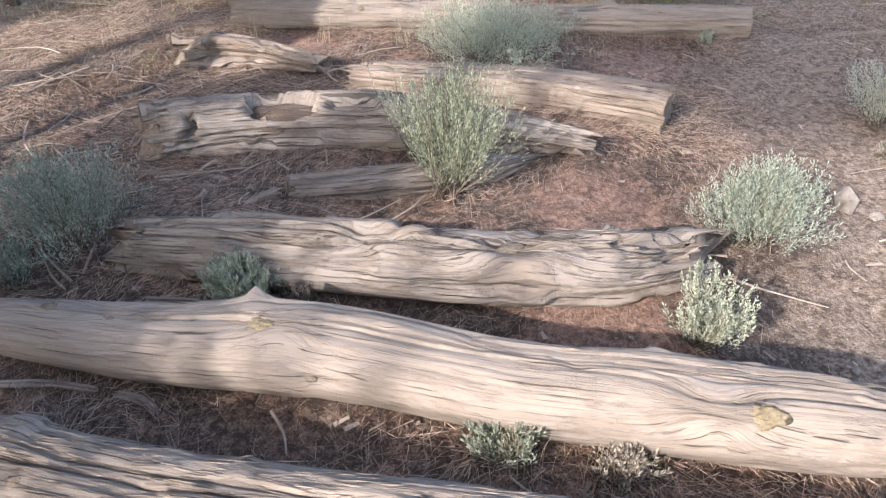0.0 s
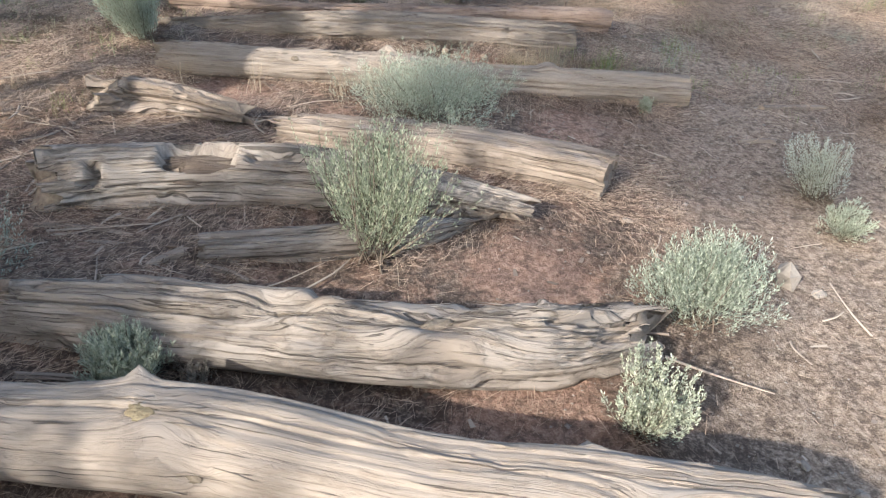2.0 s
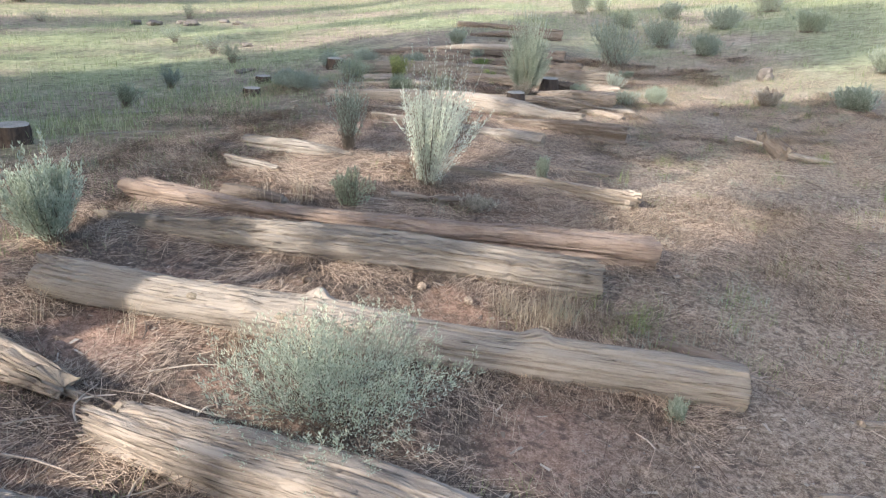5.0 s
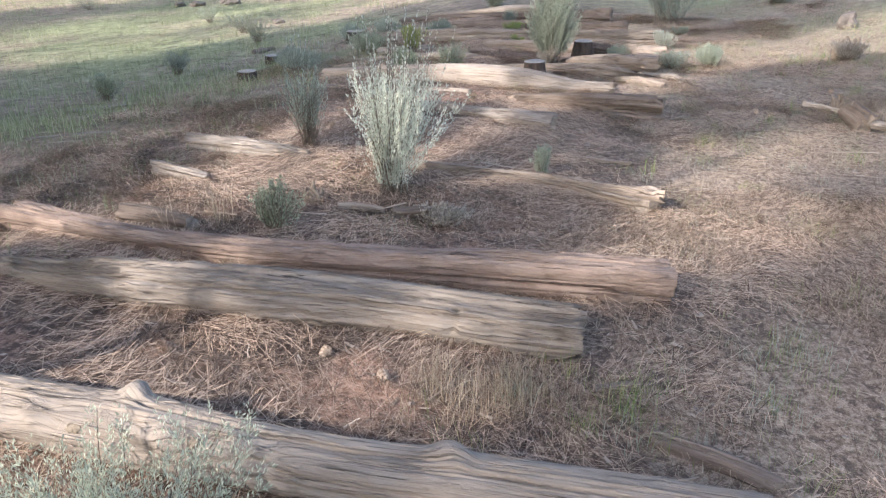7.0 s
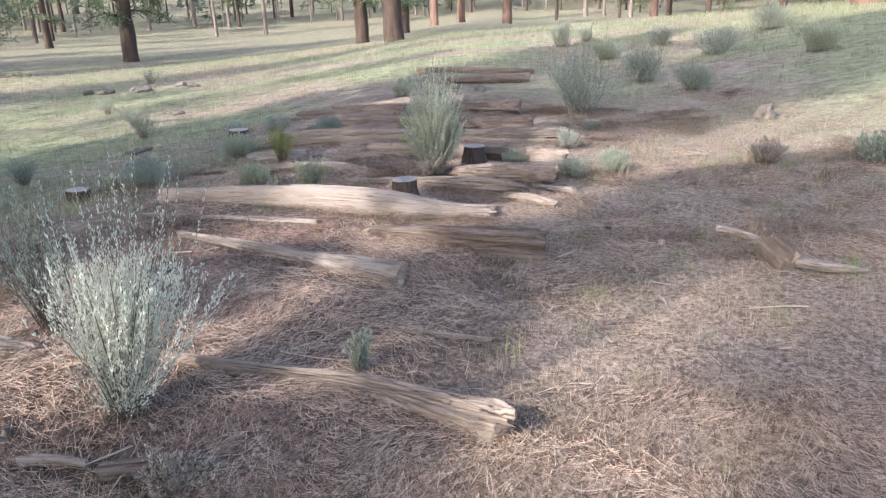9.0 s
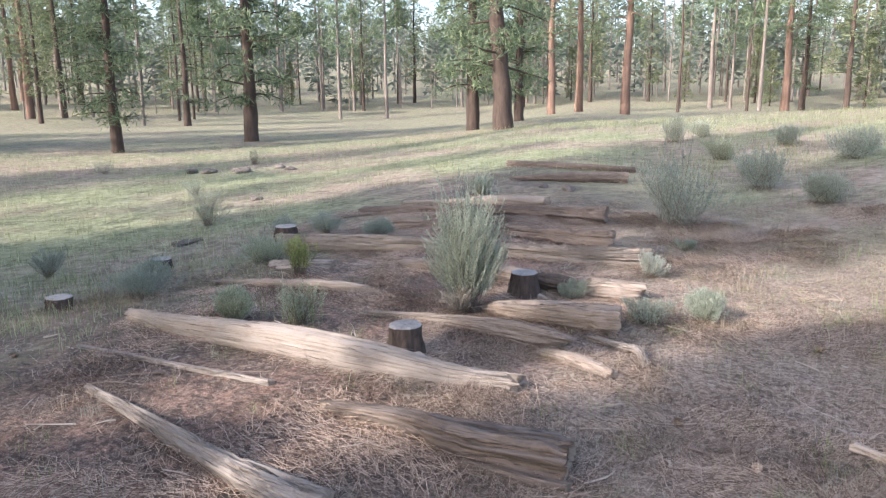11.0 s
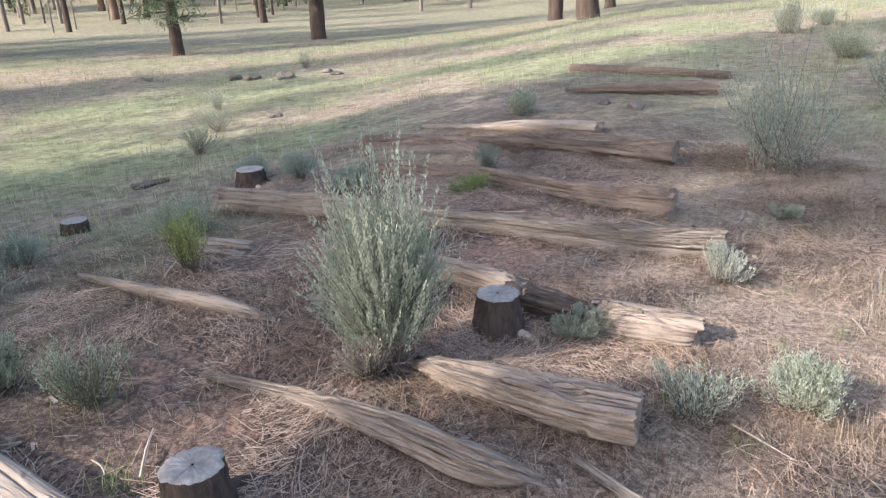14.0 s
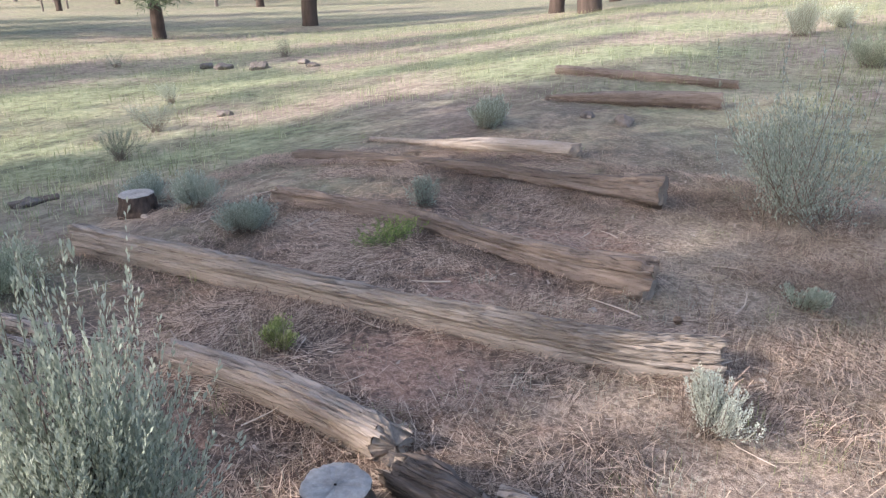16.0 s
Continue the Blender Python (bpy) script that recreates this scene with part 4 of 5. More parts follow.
def shrub(x, y, high, wide, kind, mat, seed, label, spikes=0, name="shrub", category="shrub", group="sagebrush on the slope", lean=(0, 0)):
    rng = np.random.default_rng(seed)
    n, m, ll, lw, first, dome, upright, splay = KINDS[kind]
    ob = tagged(new(name), label, category, group)
    ob.location = (x, y, height(x, y))
    u = rng.random(n) ** 0.6
    a = rng.random(n) * 2 * math.pi
    bulge = 0.75 + 0.5 * vnoise(a * 1.2, a * 0 + seed, seed)
    reach = wide / 2 * u * bulge
    top = high * (1 - dome * u ** 2.2) * rng.uniform(0.62, 1.0, n)
    tip = np.stack([reach * np.cos(a) + lean[0] * top, reach * np.sin(a) + lean[1] * top, top], -1)
    # twigs stand in sprays round a few boughs, with gaps between
    boughs = max(6, int(n / 13))
    tip = tip * 0.34 + tip[rng.integers(0, boughs, n)] * rng.uniform(0.58, 0.72, (n, 1)) + rng.normal(0, 1, (n, 3)) * np.array([wide, wide, high * 0.6]) * 0.045
    tip[:, :2] *= 1.28
    foot = wide * (0.14 if kind == "far" else 0.045 if kind in ("wand", "wisp", "spire") else 0.08)
    if kind == "spire":
        tip[:, 2] = high * (1.1 - 0.5 * u) * rng.uniform(0.5, 1.0, n)
    if spikes:
        tip[:spikes, 2] = high * (rng.uniform(0.95, 1.1, spikes) if kind == "spire" else rng.uniform(1.05, 1.35, spikes))
        tip[:spikes, :2] *= 0.4 if kind == "spire" else 1.05
    root = np.stack([rng.normal(0, foot, n), rng.normal(0, foot, n), np.zeros(n) - 0.01], -1)
    ctrl = root + (tip - root) * np.array([0.72 / upright, 0.72 / upright, 0.5]) + rng.normal(0, wide * 0.05, (n, 3))
    # woody stems
    k = 7
    w = np.linspace(0, 1, k)[None, :, None]
    line = (1 - w) ** 2 * root[:, None] + 2 * w * (1 - w) * ctrl[:, None] + w * w * tip[:, None]
    keep = min(n, 60)
    thick = np.linspace(1, 0.25, k)[None, :] * (0.0016 + 0.0045 * high * rng.random((keep, 1)) ** 2 + 0.0006)
    ln = line[:keep]
    d = unit(np.gradient(ln, axis=1))
    s1 = unit(np.cross(d, np.array([0.3, 0.9, 0.2])))
    s2 = np.cross(d, s1)
    ring = np.stack([ln + (s1 * math.cos(q) + s2 * math.sin(q)) * thick[:, :, None] for q in (0, 2.09, 4.19)], 2)
    ids = np.arange(keep * k * 3).reshape(keep, k, 3)
    nx = np.roll(ids, -1, 2)
    arrays("woody_base", ring.reshape(-1, 3), np.stack([ids[:, :-1], ids[:, 1:], nx[:, 1:], nx[:, :-1]], -1).reshape(-1, 4), STEM, ob, "thin brown woody stems")
    # leaves along the twigs, on short side shoots
    t = first + (1 - first) * rng.random((n, m)) ** 0.8
    t3 = t[..., None]
    pos = (1 - t3) ** 2 * root[:, None] + 2 * t3 * (1 - t3) * ctrl[:, None] + t3 * t3 * tip[:, None]
    d = unit(2 * (1 - t3) * (ctrl - root)[:, None] + 2 * t3 * (tip - ctrl)[:, None])
    jitter = unit(rng.normal(0, 1, (n, m, 3)))
    shoot = (0.035 + 0.05 * wide) * (1.15 - t3) * (0.42 if kind in ("pale", "broom", "wand") else 0.5 if kind == "spire" else 0.62)
    shoot = np.broadcast_to(shoot, (n, m, 1)).copy()
    shoot[:spikes] *= 0.32
    pos = pos + jitter * shoot * rng.random((n, m, 1))
    way = unit(d + jitter * splay + np.array([0, 0, 0.25]))
    side = unit(np.cross(way, unit(rng.normal(0, 1, (n, m, 3)))))
    size = rng.uniform(0.6, 1.25, (n, m)) * ll
    v, f = blades(pos.reshape(-1, 3), way.reshape(-1, 3), side.reshape(-1, 3), size.ravel(), size.ravel() * lw / ll)
    v[:, 2] = np.maximum(v[:, 2], 0.0)
    arrays("foliage", v, f, mat, ob, smooth=False)
    return ob


shrub(-1.36, 1.98, 0.46, 0.5, "sage", SAGE_BLUE, 101, "grey-green sagebrush beside a weathered log")
shrub(-1.52, 1.80, 0.2, 0.2, "low", SAGE_BLUE, 102, "small grey-green sage seedling")
shrub(-0.73, 1.68, 0.22, 0.22, "sage", SAGE, 103, "small sage plant between two logs")
shrub(-0.56, 1.72, 0.12, 0.2, "low", STEMGREY, 104, "small dry twiggy shrub between logs")
shrub(0.08, 1.10, 0.16, 0.22, "low", SAGE, 143, "small grey tuft growing between two logs")
shrub(0.36, 1.03, 0.11, 0.2, "low", STEMGREY, 144, "small dry grey tuft between two logs")
shrub(-0.05, 2.38, 0.62, 0.50, "broom", RABBIT, 105, "yellow-green rabbitbrush growing among logs")
shrub(1.09, 2.06, 0.40, 0.41, "bushy", SAGE_BLUE, 106, "rounded blue-green sagebrush on bare soil")
shrub(0.72, 1.52, 0.27, 0.29, "pale", SAGE_PALE, 107, "small pale silvery sage in front of a log")
shrub(2.1, 3.12, 0.36, 0.44, "pale", SILVER, 108, "silvery white sage beside the trodden way")
shrub(2.02, 2.78, 0.16, 0.3, "low", SAGE, 109, "low grey sage plant on bare soil")
shrub(0.20, 3.66, 0.41, 0.86, "bushy", SAGE, 110, "broad grey-green sagebrush before a tan log")
shrub(-1.55, 4.72, 0.46, 0.44, "tall", SAGE, 111, "upright grey-green sagebrush near a log end", spikes=8)
shrub(1.49, 4.03, 0.1, 0.1, "low", SAGE, 112, "tiny sage seedling on red soil")
shrub(0.14, 6.45, 0.76, 0.66, "wand", SILVER, 113, "tall pale sagebrush with upright spikes", spikes=30)
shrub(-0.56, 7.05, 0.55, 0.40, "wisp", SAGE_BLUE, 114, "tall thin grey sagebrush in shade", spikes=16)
shrub(1.0, 6.94, 0.24, 0.15, "low", SAGE, 115, "small pale dry sage on needles")
shrub(0.85, 10.74, 1.02, 0.58, "spire", SAGE, 116, "large blue-green sagebrush with tall flower spikes", spikes=9)
shrub(0.80, 10.62, 0.24, 0.32, "wisp", STEMGREY, 117, "low dry grey twigs at the foot of a bush")
shrub(2.48, 15.02, 1.0, 1.05, "far", SAGE_BLUE, 118, "tall open sagebrush on the slope", spikes=6)
shrub(3.76, 18.1, 0.8, 0.95, "far", SAGE_BLUE, 119, "grey sagebrush on the slope")
shrub(4.36, 16.56, 0.5, 0.75, "far", SAGE, 120, "low wide sagebrush on the slope")
shrub(2.13, 12.30, 0.28, 0.32, "pale", SILVER, 121, "small silvery sage at a log end")
shrub(2.13, 10.84, 0.24, 0.4, "low", SAGE_BLUE, 122, "low feathery green plant on soil")
shrub(2.53, 11.05, 0.30, 0.3, "sage", SAGE, 123, "small sage plant beside the way")
shrub(1.53, 11.34, 0.20, 0.24, "pale", SAGE, 124, "small sage plant against a log")
shrub(-0.62, 17.2, 0.35, 0.5, "far", SAGE_PALE, 125, "pale sunlit sage on the mound")
shrub(2.61, 26.9, 0.8, 0.95, "far", SAGE_PALE, 126, "distant pale sagebrush on the slope")
shrub(3.4, 28.5, 0.6, 0.9, "far", SAGE_PALE, 127, "distant pale sagebrush on the slope")
shrub(-2.61, 14.16, 0.38, 0.36, "sage", SAGE_BLUE, 128, "grey sage beside a stump")
shrub(-1.92, 14.04, 0.33, 0.42, "sage", SAGE_BLUE, 129, "rounded grey sage beside a stump")
shrub(-1.0, 13.5, 0.29, 0.38, "sage", SAGE_BLUE, 130, "rounded grey sage behind a long log")
shrub(0.0, 14.3, 0.26, 0.34, "low", SAGE_BLUE, 131, "low grey sage behind a brown log")
shrub(0.09, 13.5, 0.16, 0.48, "low", GREEN, 132, "low bright green plant behind a log")
shrub(0.30, 12.15, 0.15, 0.18, "low", LIME, 133, "small lime-green plant between logs")
shrub(2.46, 13.6, 0.15, 0.22, "low", SAGE, 134, "tiny sage seedling on soil")
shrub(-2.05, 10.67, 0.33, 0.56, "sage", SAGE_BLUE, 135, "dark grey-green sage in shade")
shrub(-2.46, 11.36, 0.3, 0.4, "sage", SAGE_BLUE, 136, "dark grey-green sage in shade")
shrub(-0.17, 9.98, 0.34, 0.36, "low", RABBIT, 137, "feathery green brush beside a pale log")
shrub(-0.62, 9.92, 0.28, 0.32, "broom", RABBIT, 138, "feathery grey-green brush beside a pale log")
shrub(-0.92, 11.4, 0.38, 0.5, "wisp", LIME, 139, "bright yellow-green brush in sunlight")
shrub(-1.7, 12.2, 0.32, 0.7, "broom", RABBIT, 140, "low yellow-green brush in the grass")
shrub(-0.25, 5.75, 0.30, 0.24, "low", RABBIT, 141, "yellow-green brush behind a ragged log")
shrub(0.5, 6.1, 0.12, 0.3, "low", STEMGREY, 142, "dry grey twiggy plant on needles")
for i, (bx, by, bh, bw) in enumerate([(-6.3, 17.9, .5, 1.1), (-5.2, 16.2, .4, .7), (-8.5, 20.5, .45, .9), (-4.6, 12.2, .35, .5), (-3.7, 9.3, .3, .5), (-5.6, 8.6, .35, .6), (5.6, 20.5, .7, 1.0), (6.9, 18.4, .6, .9), (7.6, 23.5, .7, 1.1), (5.0, 24.0, .6, .9), (3.5, 22.2, .55, .8), (6.2, 13.0, .45, .7), (4.85, 10.8, .35, .6), (-12, 29, .6, 1.2), (-16, 26, .5, 1.0)]):
    shrub(bx, by, bh, bw, "far" if bx > 0 else "wisp", (SAGE_BLUE, RABBIT, SAGE)[i % 3], 160 + i, ("grey-green sagebrush on the open slope", "yellowish brush in the meadow", "pale grey sagebrush on the open slope")[i % 3])

# ---- pines ----
def pine(seed, tall, dia, crown_base, spread_w, limbs, tufts, bark, leafmat, label, bend=0.0, dead=False, tuft_len=0.44):
    rng = np.random.default_rng(seed)
    ob = tagged(new("pine_tree"), label, "pine tree", "pines of the forest")
    r = dia / 2
    cx = lambda z: bend * (z / tall) ** 1.3
    pts = [(0, 0, -0.4, r * 1.22), (0, 0, 0.25, r * 1.08), (cx(1.5), 0, 1.5, r)] + [(cx(z) + rng.normal(0, 0.05), rng.normal(0, 0.05), z, r * (1 - 0.88 * z / tall)) for z in np.linspace(3.5, tall, 6)]
    tube("trunk", pts, 30, 14, bark, ob, rough=0.22, seed=seed)
    lp, bv, bway, bside, bl = [], [], [], [], []
    for i in range(limbs):
        f = (i + rng.random()) / limbs
        z = crown_base + (tall * 0.97 - crown_base) * f
        a = rng.random() * 6.283
        out = spread_w * (0.35 + 0.65 * math.sin(math.pi * (0.22 + 0.75 * f))) * rng.uniform(0.55, 1.1) * (1 - 0.55 * f)
        dz = rng.uniform(-0.25, 0.25) * out + (0.35 * out if f > 0.6 else -0.08 * out)
        p0 = np.array([cx(z), 0, z])
        p2 = p0 + np.array([math.cos(a) * out, math.sin(a) * out, dz])
        p1 = (p0 + p2) / 2 + np.array([0, 0, rng.uniform(-0.05, 0.2) * out])
        rr = max(0.012, r * 0.16 * (1 - f * 0.6))
        lp.append(tube_arrays([(*p0, rr), (*p1, rr * 0.6), (*p2, rr * 0.2)], 5, 4))
        if dead:
            for q in range(5):
                w = rng.uniform(0.3, 0.95)
                b = p0 + (p2 - p0) * w
                e = b + rng.normal(0, 0.35, 3) * (0.4 + out * 0.2)
                lp.append(tube_arrays([(*b, rr * 0.3), (*((b + e) / 2), rr * 0.2), (*e, rr * 0.08)], 3, 3))
            continue
        for q in range(tufts):
            w = rng.uniform(0.25, 1.0)
            b = (1 - w) ** 2 * p0 + 2 * w * (1 - w) * p1 + w * w * p2 + rng.normal(0, 0.13 * out + 0.05, 3) * np.array([1, 1, 0.6])
            d = unit(p2 - p0 + rng.normal(0, 0.7, 3) + np.array([0, 0, 0.6 * np.linalg.norm(p2 - p0) * 0.3]))
            k = 8
            way = unit(d[None] * 0.55 + unit(rng.normal(0, 1, (k, 3))))
            bv.append(np.repeat(b[None], k, 0))
            bway.append(way)
            bside.append(unit(np.cross(way, rng.normal(0, 1, (k, 3)))))
            bl.append(rng.uniform(0.6, 1.2, k) * tuft_len)
    v, f = gather(lp)
    arrays("branchwork", v, f, bark, ob)["kind"] = "stuff"
    if not dead:
        ll = np.concatenate(bl)
        v, f = blades(np.concatenate(bv), np.concatenate(bway), np.concatenate(bside), ll, ll * 0.065)
        arrays("crown", v, f, leafmat, ob, smooth=False)
    return ob


PINES = [
    pine(301, 20, 0.82, 2.5, 3.9, 62, 12, BARK_DARK, NEEDLES, "tall dark-barked pine with a green crown"),
    pine(302, 22, 0.72, 6.2, 3.0, 48, 9, BARK_RED, NEEDLES, "tall straight pine with reddish bark"),
    pine(303, 15, 0.36, 2.2, 2.6, 50, 9, BARK_DARK, NEEDLES_LIGHT, "slender pine with light green needles"),
    pine(304, 17, 0.26, 5.0, 1.9, 40, 8, BARK_GREY, NEEDLES, "thin grey pine with a high crown"),
    pine(305, 9, 0.24, 0.8, 2.2, 54, 8, BARK_DARK, NEEDLES_LIGHT, "young pine with foliage down to the ground"),
    pine(306, 13, 0.20, 1.5, 1.5, 60, 0, BARK_GREY, NEEDLES, "dead grey pine with bare thin branches", dead=True),
    pine(307, 21, 0.98, 3.0, 3.6, 70, 18, BARK_DARK, NEEDLES, "leaning old pine with a thick dark trunk", bend=2.0),
]
used = set()
# the next two pines are shaped only to throw shade from out of view
PINES.append(pine(308, 8.0, 0.15, 6.6, 1.0, 36, 14, BARK_DARK, NEEDLES_LIGHT, "unseen young pine with a small high crown, added for shade", tuft_len=0.36))
PINES.append(pine(309, 4.6, 0.14, 0.5, 2.0, 64, 15, BARK_DARK, NEEDLES_LIGHT, "unseen bushy young pine with dense needles, added for shade", tuft_len=0.36))
PINES.append(pine(310, 14.5, 0.24, 10.6, 2.3, 44, 16, BARK_DARK, NEEDLES, "slim pine with a dense high crown"))
PINES.append(pine(311, 20, 0.82, 2.3, 3.7, 84, 19, BARK_DARK, NEEDLES, "old pine with dense low-hanging green boughs", tuft_len=0.5))


def plant(kind, x, y, size=1.0, turn=0.0):
    m = pose(x, y, float(land(x, y)) - 0.05, 0, 0, turn) @ Matrix.Diagonal((size, size, size, 1))
    if kind in used:
        return copy_thing(PINES[kind], m)
    used.add(kind)
    PINES[kind].matrix_basis = m
    return PINES[kind]


# pines at the meadow's far edge
for kind, x, y, size, turn in [(10, -21.2, 44.0, 1.0, 20), (10, -23.3, 35.1, 0.68, 140), (2, -52.7, 53.7, 1.3, 0), (2, -62, 72, 1.3, 50), (3, -71, 95, 1.4, 0), (2, -72, 118, 1.6, 0), (3, -46.2, 92.7, 1.4, 0), (3, -51.5, 114.7, 1.4, 0), (3, -32.8, 82.1, 1.0, 0), (3, -28.3, 85.2, 1.15, 0), (10, -8.3, 46.95, 0.93, 200), (6, -5.5, 42.3, 0.98, 180), (10, -7.8, 58.9, 0.86, 60), (1, -8.4, 80, 1.1, 10), (1, -6.0, 83.5, 1.05, 80), (1, -0.5, 66, 0.95, 180), (3, 7.6, 93, 1.4, 0), (1, 14, 84, 1.0, 0), (1, 12.1, 29.2, 1.12, 0)]:
    plant(kind, x, y, size, turn)
# unseen pines added behind and beside the walker to shade the logs and the meadow
for kind, x, y, size, turn in [(0, -15.1, 1.1, 0.9, 0), (2, -12.0, 1.7, 1.1, 40), (0, -12.5, -2.5, 0.55, 80), (2, -10.3, -0.9, 0.68, 120), (0, -16.1, -4.7, 1.05, 200), (2, -5.7, -12.2, 1.1, 240), (10, -21.4, -2.7, 0.9, 280), (1, -21.7, -7.7, 1.0, 320), (10, -12.2, 6.5, 0.9, 400), (10, -9.2, 3.4, 0.78, 310), (3, -26.0, 6.5, 1.2, 440), (1, -26.7, 14.9, 1, 480), (1, -31.7, 24.5, 1.1, 560), (3, -36.5, 31.2, 1.3, 600), (2, -29.6, 6.9, 1.2, 680), (10, -39.9, 21.0, 1.1, 720), (2, -24.8, 0.2, 1.2, 760), (10, -27.0, 12.3, 1.05, 30), (10, -22.0, 18.1, 0.95, 170), (10, -24.6, 15.3, 1.0, 250), (7, -5.70, -4.85, 1.00, 0), (7, -5.03, -4.38, 1.00, 70), (7, -3.20, 2.51, 0.62, 140), (8, -2.95, -0.37, 0.55, 40), (8, -2.62, 0.56, 0.48, 117), (8, -3.34, 1.05, 0.52, 194), (8, -4.41, -1.64, 0.72, 0), (8, -4.89, -0.62, 0.72, 80), (9, -7.85, 1.34, 1.00, 20), (7, -4.37, 0.69, 0.45, 15), (7, -3.32, 2.21, 0.36, 95), (9, -5.85, 3.89, 1.00, 95), (9, -7.0, -4.9, 0.95, 0), (9, -4.67, -2.31, 1.00, 150), (7, -4.04, 1.53, 0.80, 53), (7, -3.31, 2.36, 0.80, 106), (7, -2.92, 2.79, 0.85, 159), (7, -2.43, 2.28, 0.90, 212), (7, -5.08, -0.62, 0.75, 318), (7, -2.52, 0.22, 0.55, 11), (7, -2.80, -0.62, 0.70, 64), (7, -4.65, -1.18, 0.48, 117), (7, -3.03, 4.91, 0.60, 91), (7, -8.26, -1.25, 0.85, 233), (7, -4.17, 3.10, 0.55, 304), (9, -16.17, -8.11, 1.00, 223), (9, -17.40, -5.38, 1.00, 276), (9, -17.90, -2.30, 1.00, 329), (9, -8.34, 0.06, 1.20, 128), (9, -6.92, 3.82, 1.20, 181), (9, -11.19, 8.74, 1.20, 234), (10, -37.00, 30.00, 1.15, 340), (10, -36.00, 33.00, 1.20, 86), (10, -44.00, 30.00, 1.20, 139), (10, -47.00, 38.00, 1.20, 192)]:
    plant(kind, x, y, size, turn)
# the nearer forest
rnd = random.Random(77)
count = 0
while count < 165:
    a, d = radians(rnd.uniform(-56, 60)), rnd.uniform(70, 130)
    x, y = 2 + d * math.sin(a), 8 + d * math.cos(a)
    if d < 92 and -0.6 < a < 0.02:
        continue
    k = rnd.random()
    kind = 3 if k < 0.30 else 9 if k < 0.52 else 2 if k < 0.66 else 5 if k < 0.80 else 4 if k < 0.93 else 0 if k < 0.97 else 1
    if a > 0.12 and kind == 5:
        kind = 3
    plant(kind, x, y, rnd.uniform(0.8, 1.25), rnd.uniform(0, 360))
    count += 1
for i in range(16):
    a, d = radians(rnd.uniform(66, 298)), rnd.uniform(34, 95)
    plant((0, 1, 2, 3, 2, 0)[i % 6], 2 + d * math.sin(a), 8 + d * math.cos(a), rnd.uniform(0.8, 1.2), rnd.uniform(0, 360))
# the far forest, which nobody could count
rng = np.random.default_rng(41)
trunks, tops = [], [[], [], [], []]
for i in range(1100):
    a = radians(rng.uniform(-60, 64))
    d = 100 + 330 * rng.random() ** 1.1
    x, y = 2 + d * math.sin(a), 8 + d * math.cos(a)
    z = float(land(x, y)) - 0.2
    tall, r = rng.uniform(10, 22), rng.uniform(0.10, 0.26)
    low = tall * rng.uniform(0.04, 0.28)
    lean = rng.normal(0, 0.35, 2)
    trunks.append(tube_arrays([(x, y, z, r), (x + lean[0] * 0.4, y + lean[1] * 0.4, z + tall * 0.5, r * 0.7), (x + lean[0], y + lean[1], z + tall, r * 0.1)], 5, 5))
    k = 215
    f = rng.random(k)
    out = (tall * 0.13) * np.sin(np.pi * (0.15 + 0.8 * f)) * rng.uniform(0.2, 1.1, k)
    b = rng.random(k) * 6.283
    way = unit(np.stack([np.cos(b), np.sin(b), rng.normal(0, 0.5, k)], -1))
    tops[0].append(np.stack([x + lean[0] * f + out * np.cos(b), y + lean[1] * f + out * np.sin(b), z + low + (tall - low) * f], -1))
    tops[1].append(way)
    tops[2].append(unit(np.cross(way, rng.normal(0, 1, (k, 3)))))
    tops[3].append(rng.uniform(0.7, 1.4, k))
v, f = gather(trunks)
tagged(arrays("distant_trunks", v, f, BARK_GREY), "grey trunks of the distant pine forest", "forest", kind="stuff")
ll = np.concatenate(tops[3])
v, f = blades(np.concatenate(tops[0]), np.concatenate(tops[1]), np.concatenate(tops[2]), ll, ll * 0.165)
tagged(arrays("distant_foliage", v, f, NEEDLES_HAZE_TINT, smooth=False), "distant pine forest foliage, haze tinted into its green", "forest", kind="stuff")


# ---- needles, twigs and grass on the ground ----
def strips(name, x, y, z, yaw, tilt, length, width, mat, label, category):
    """Many thin bowed strips lying about, in one mesh."""
    n = len(x)
    way = np.stack([np.cos(yaw) * np.cos(tilt), np.sin(yaw) * np.cos(tilt), np.sin(tilt)], -1)
    side = np.stack([-np.sin(yaw), np.cos(yaw), np.zeros(n)], -1)
    c = np.stack([x, y, z], -1)
    L, W = length[:, None], width[:, None]
    p0, p1 = c - way * L / 2, c + way * L / 2
    up = np.array([0, 0, 0.0006])
    v = np.stack([p0 - side * W * 0.3, p1 - side * W * 0.5, p1 + side * W * 0.5 + up, p0 + side * W * 0.3 + up], 1).reshape(-1, 3)
    f = np.arange(n * 4).reshape(n, 4)
    return tagged(arrays(name, v, f, mat, smooth=False), label, category, kind="stuff")


rng = np.random.default_rng(11)


def scatter(n, x0, x1, y0, y1, clump, keep):
    x, y = rng.uniform(x0, x1, n), rng.uniform(y0, y1, n)
    dens = vnoise(x * clump, y * clump, 21) * 0.6 + vnoise(x * clump * 3, y * clump * 3, 22) * 0.4
    ok = rng.random(n) < np.clip((dens - keep(x, y)) * 4, 0.04, 1)
    return x[ok], y[ok]


def surface(x, y):
    return land(x, y) + roughness(x, y)


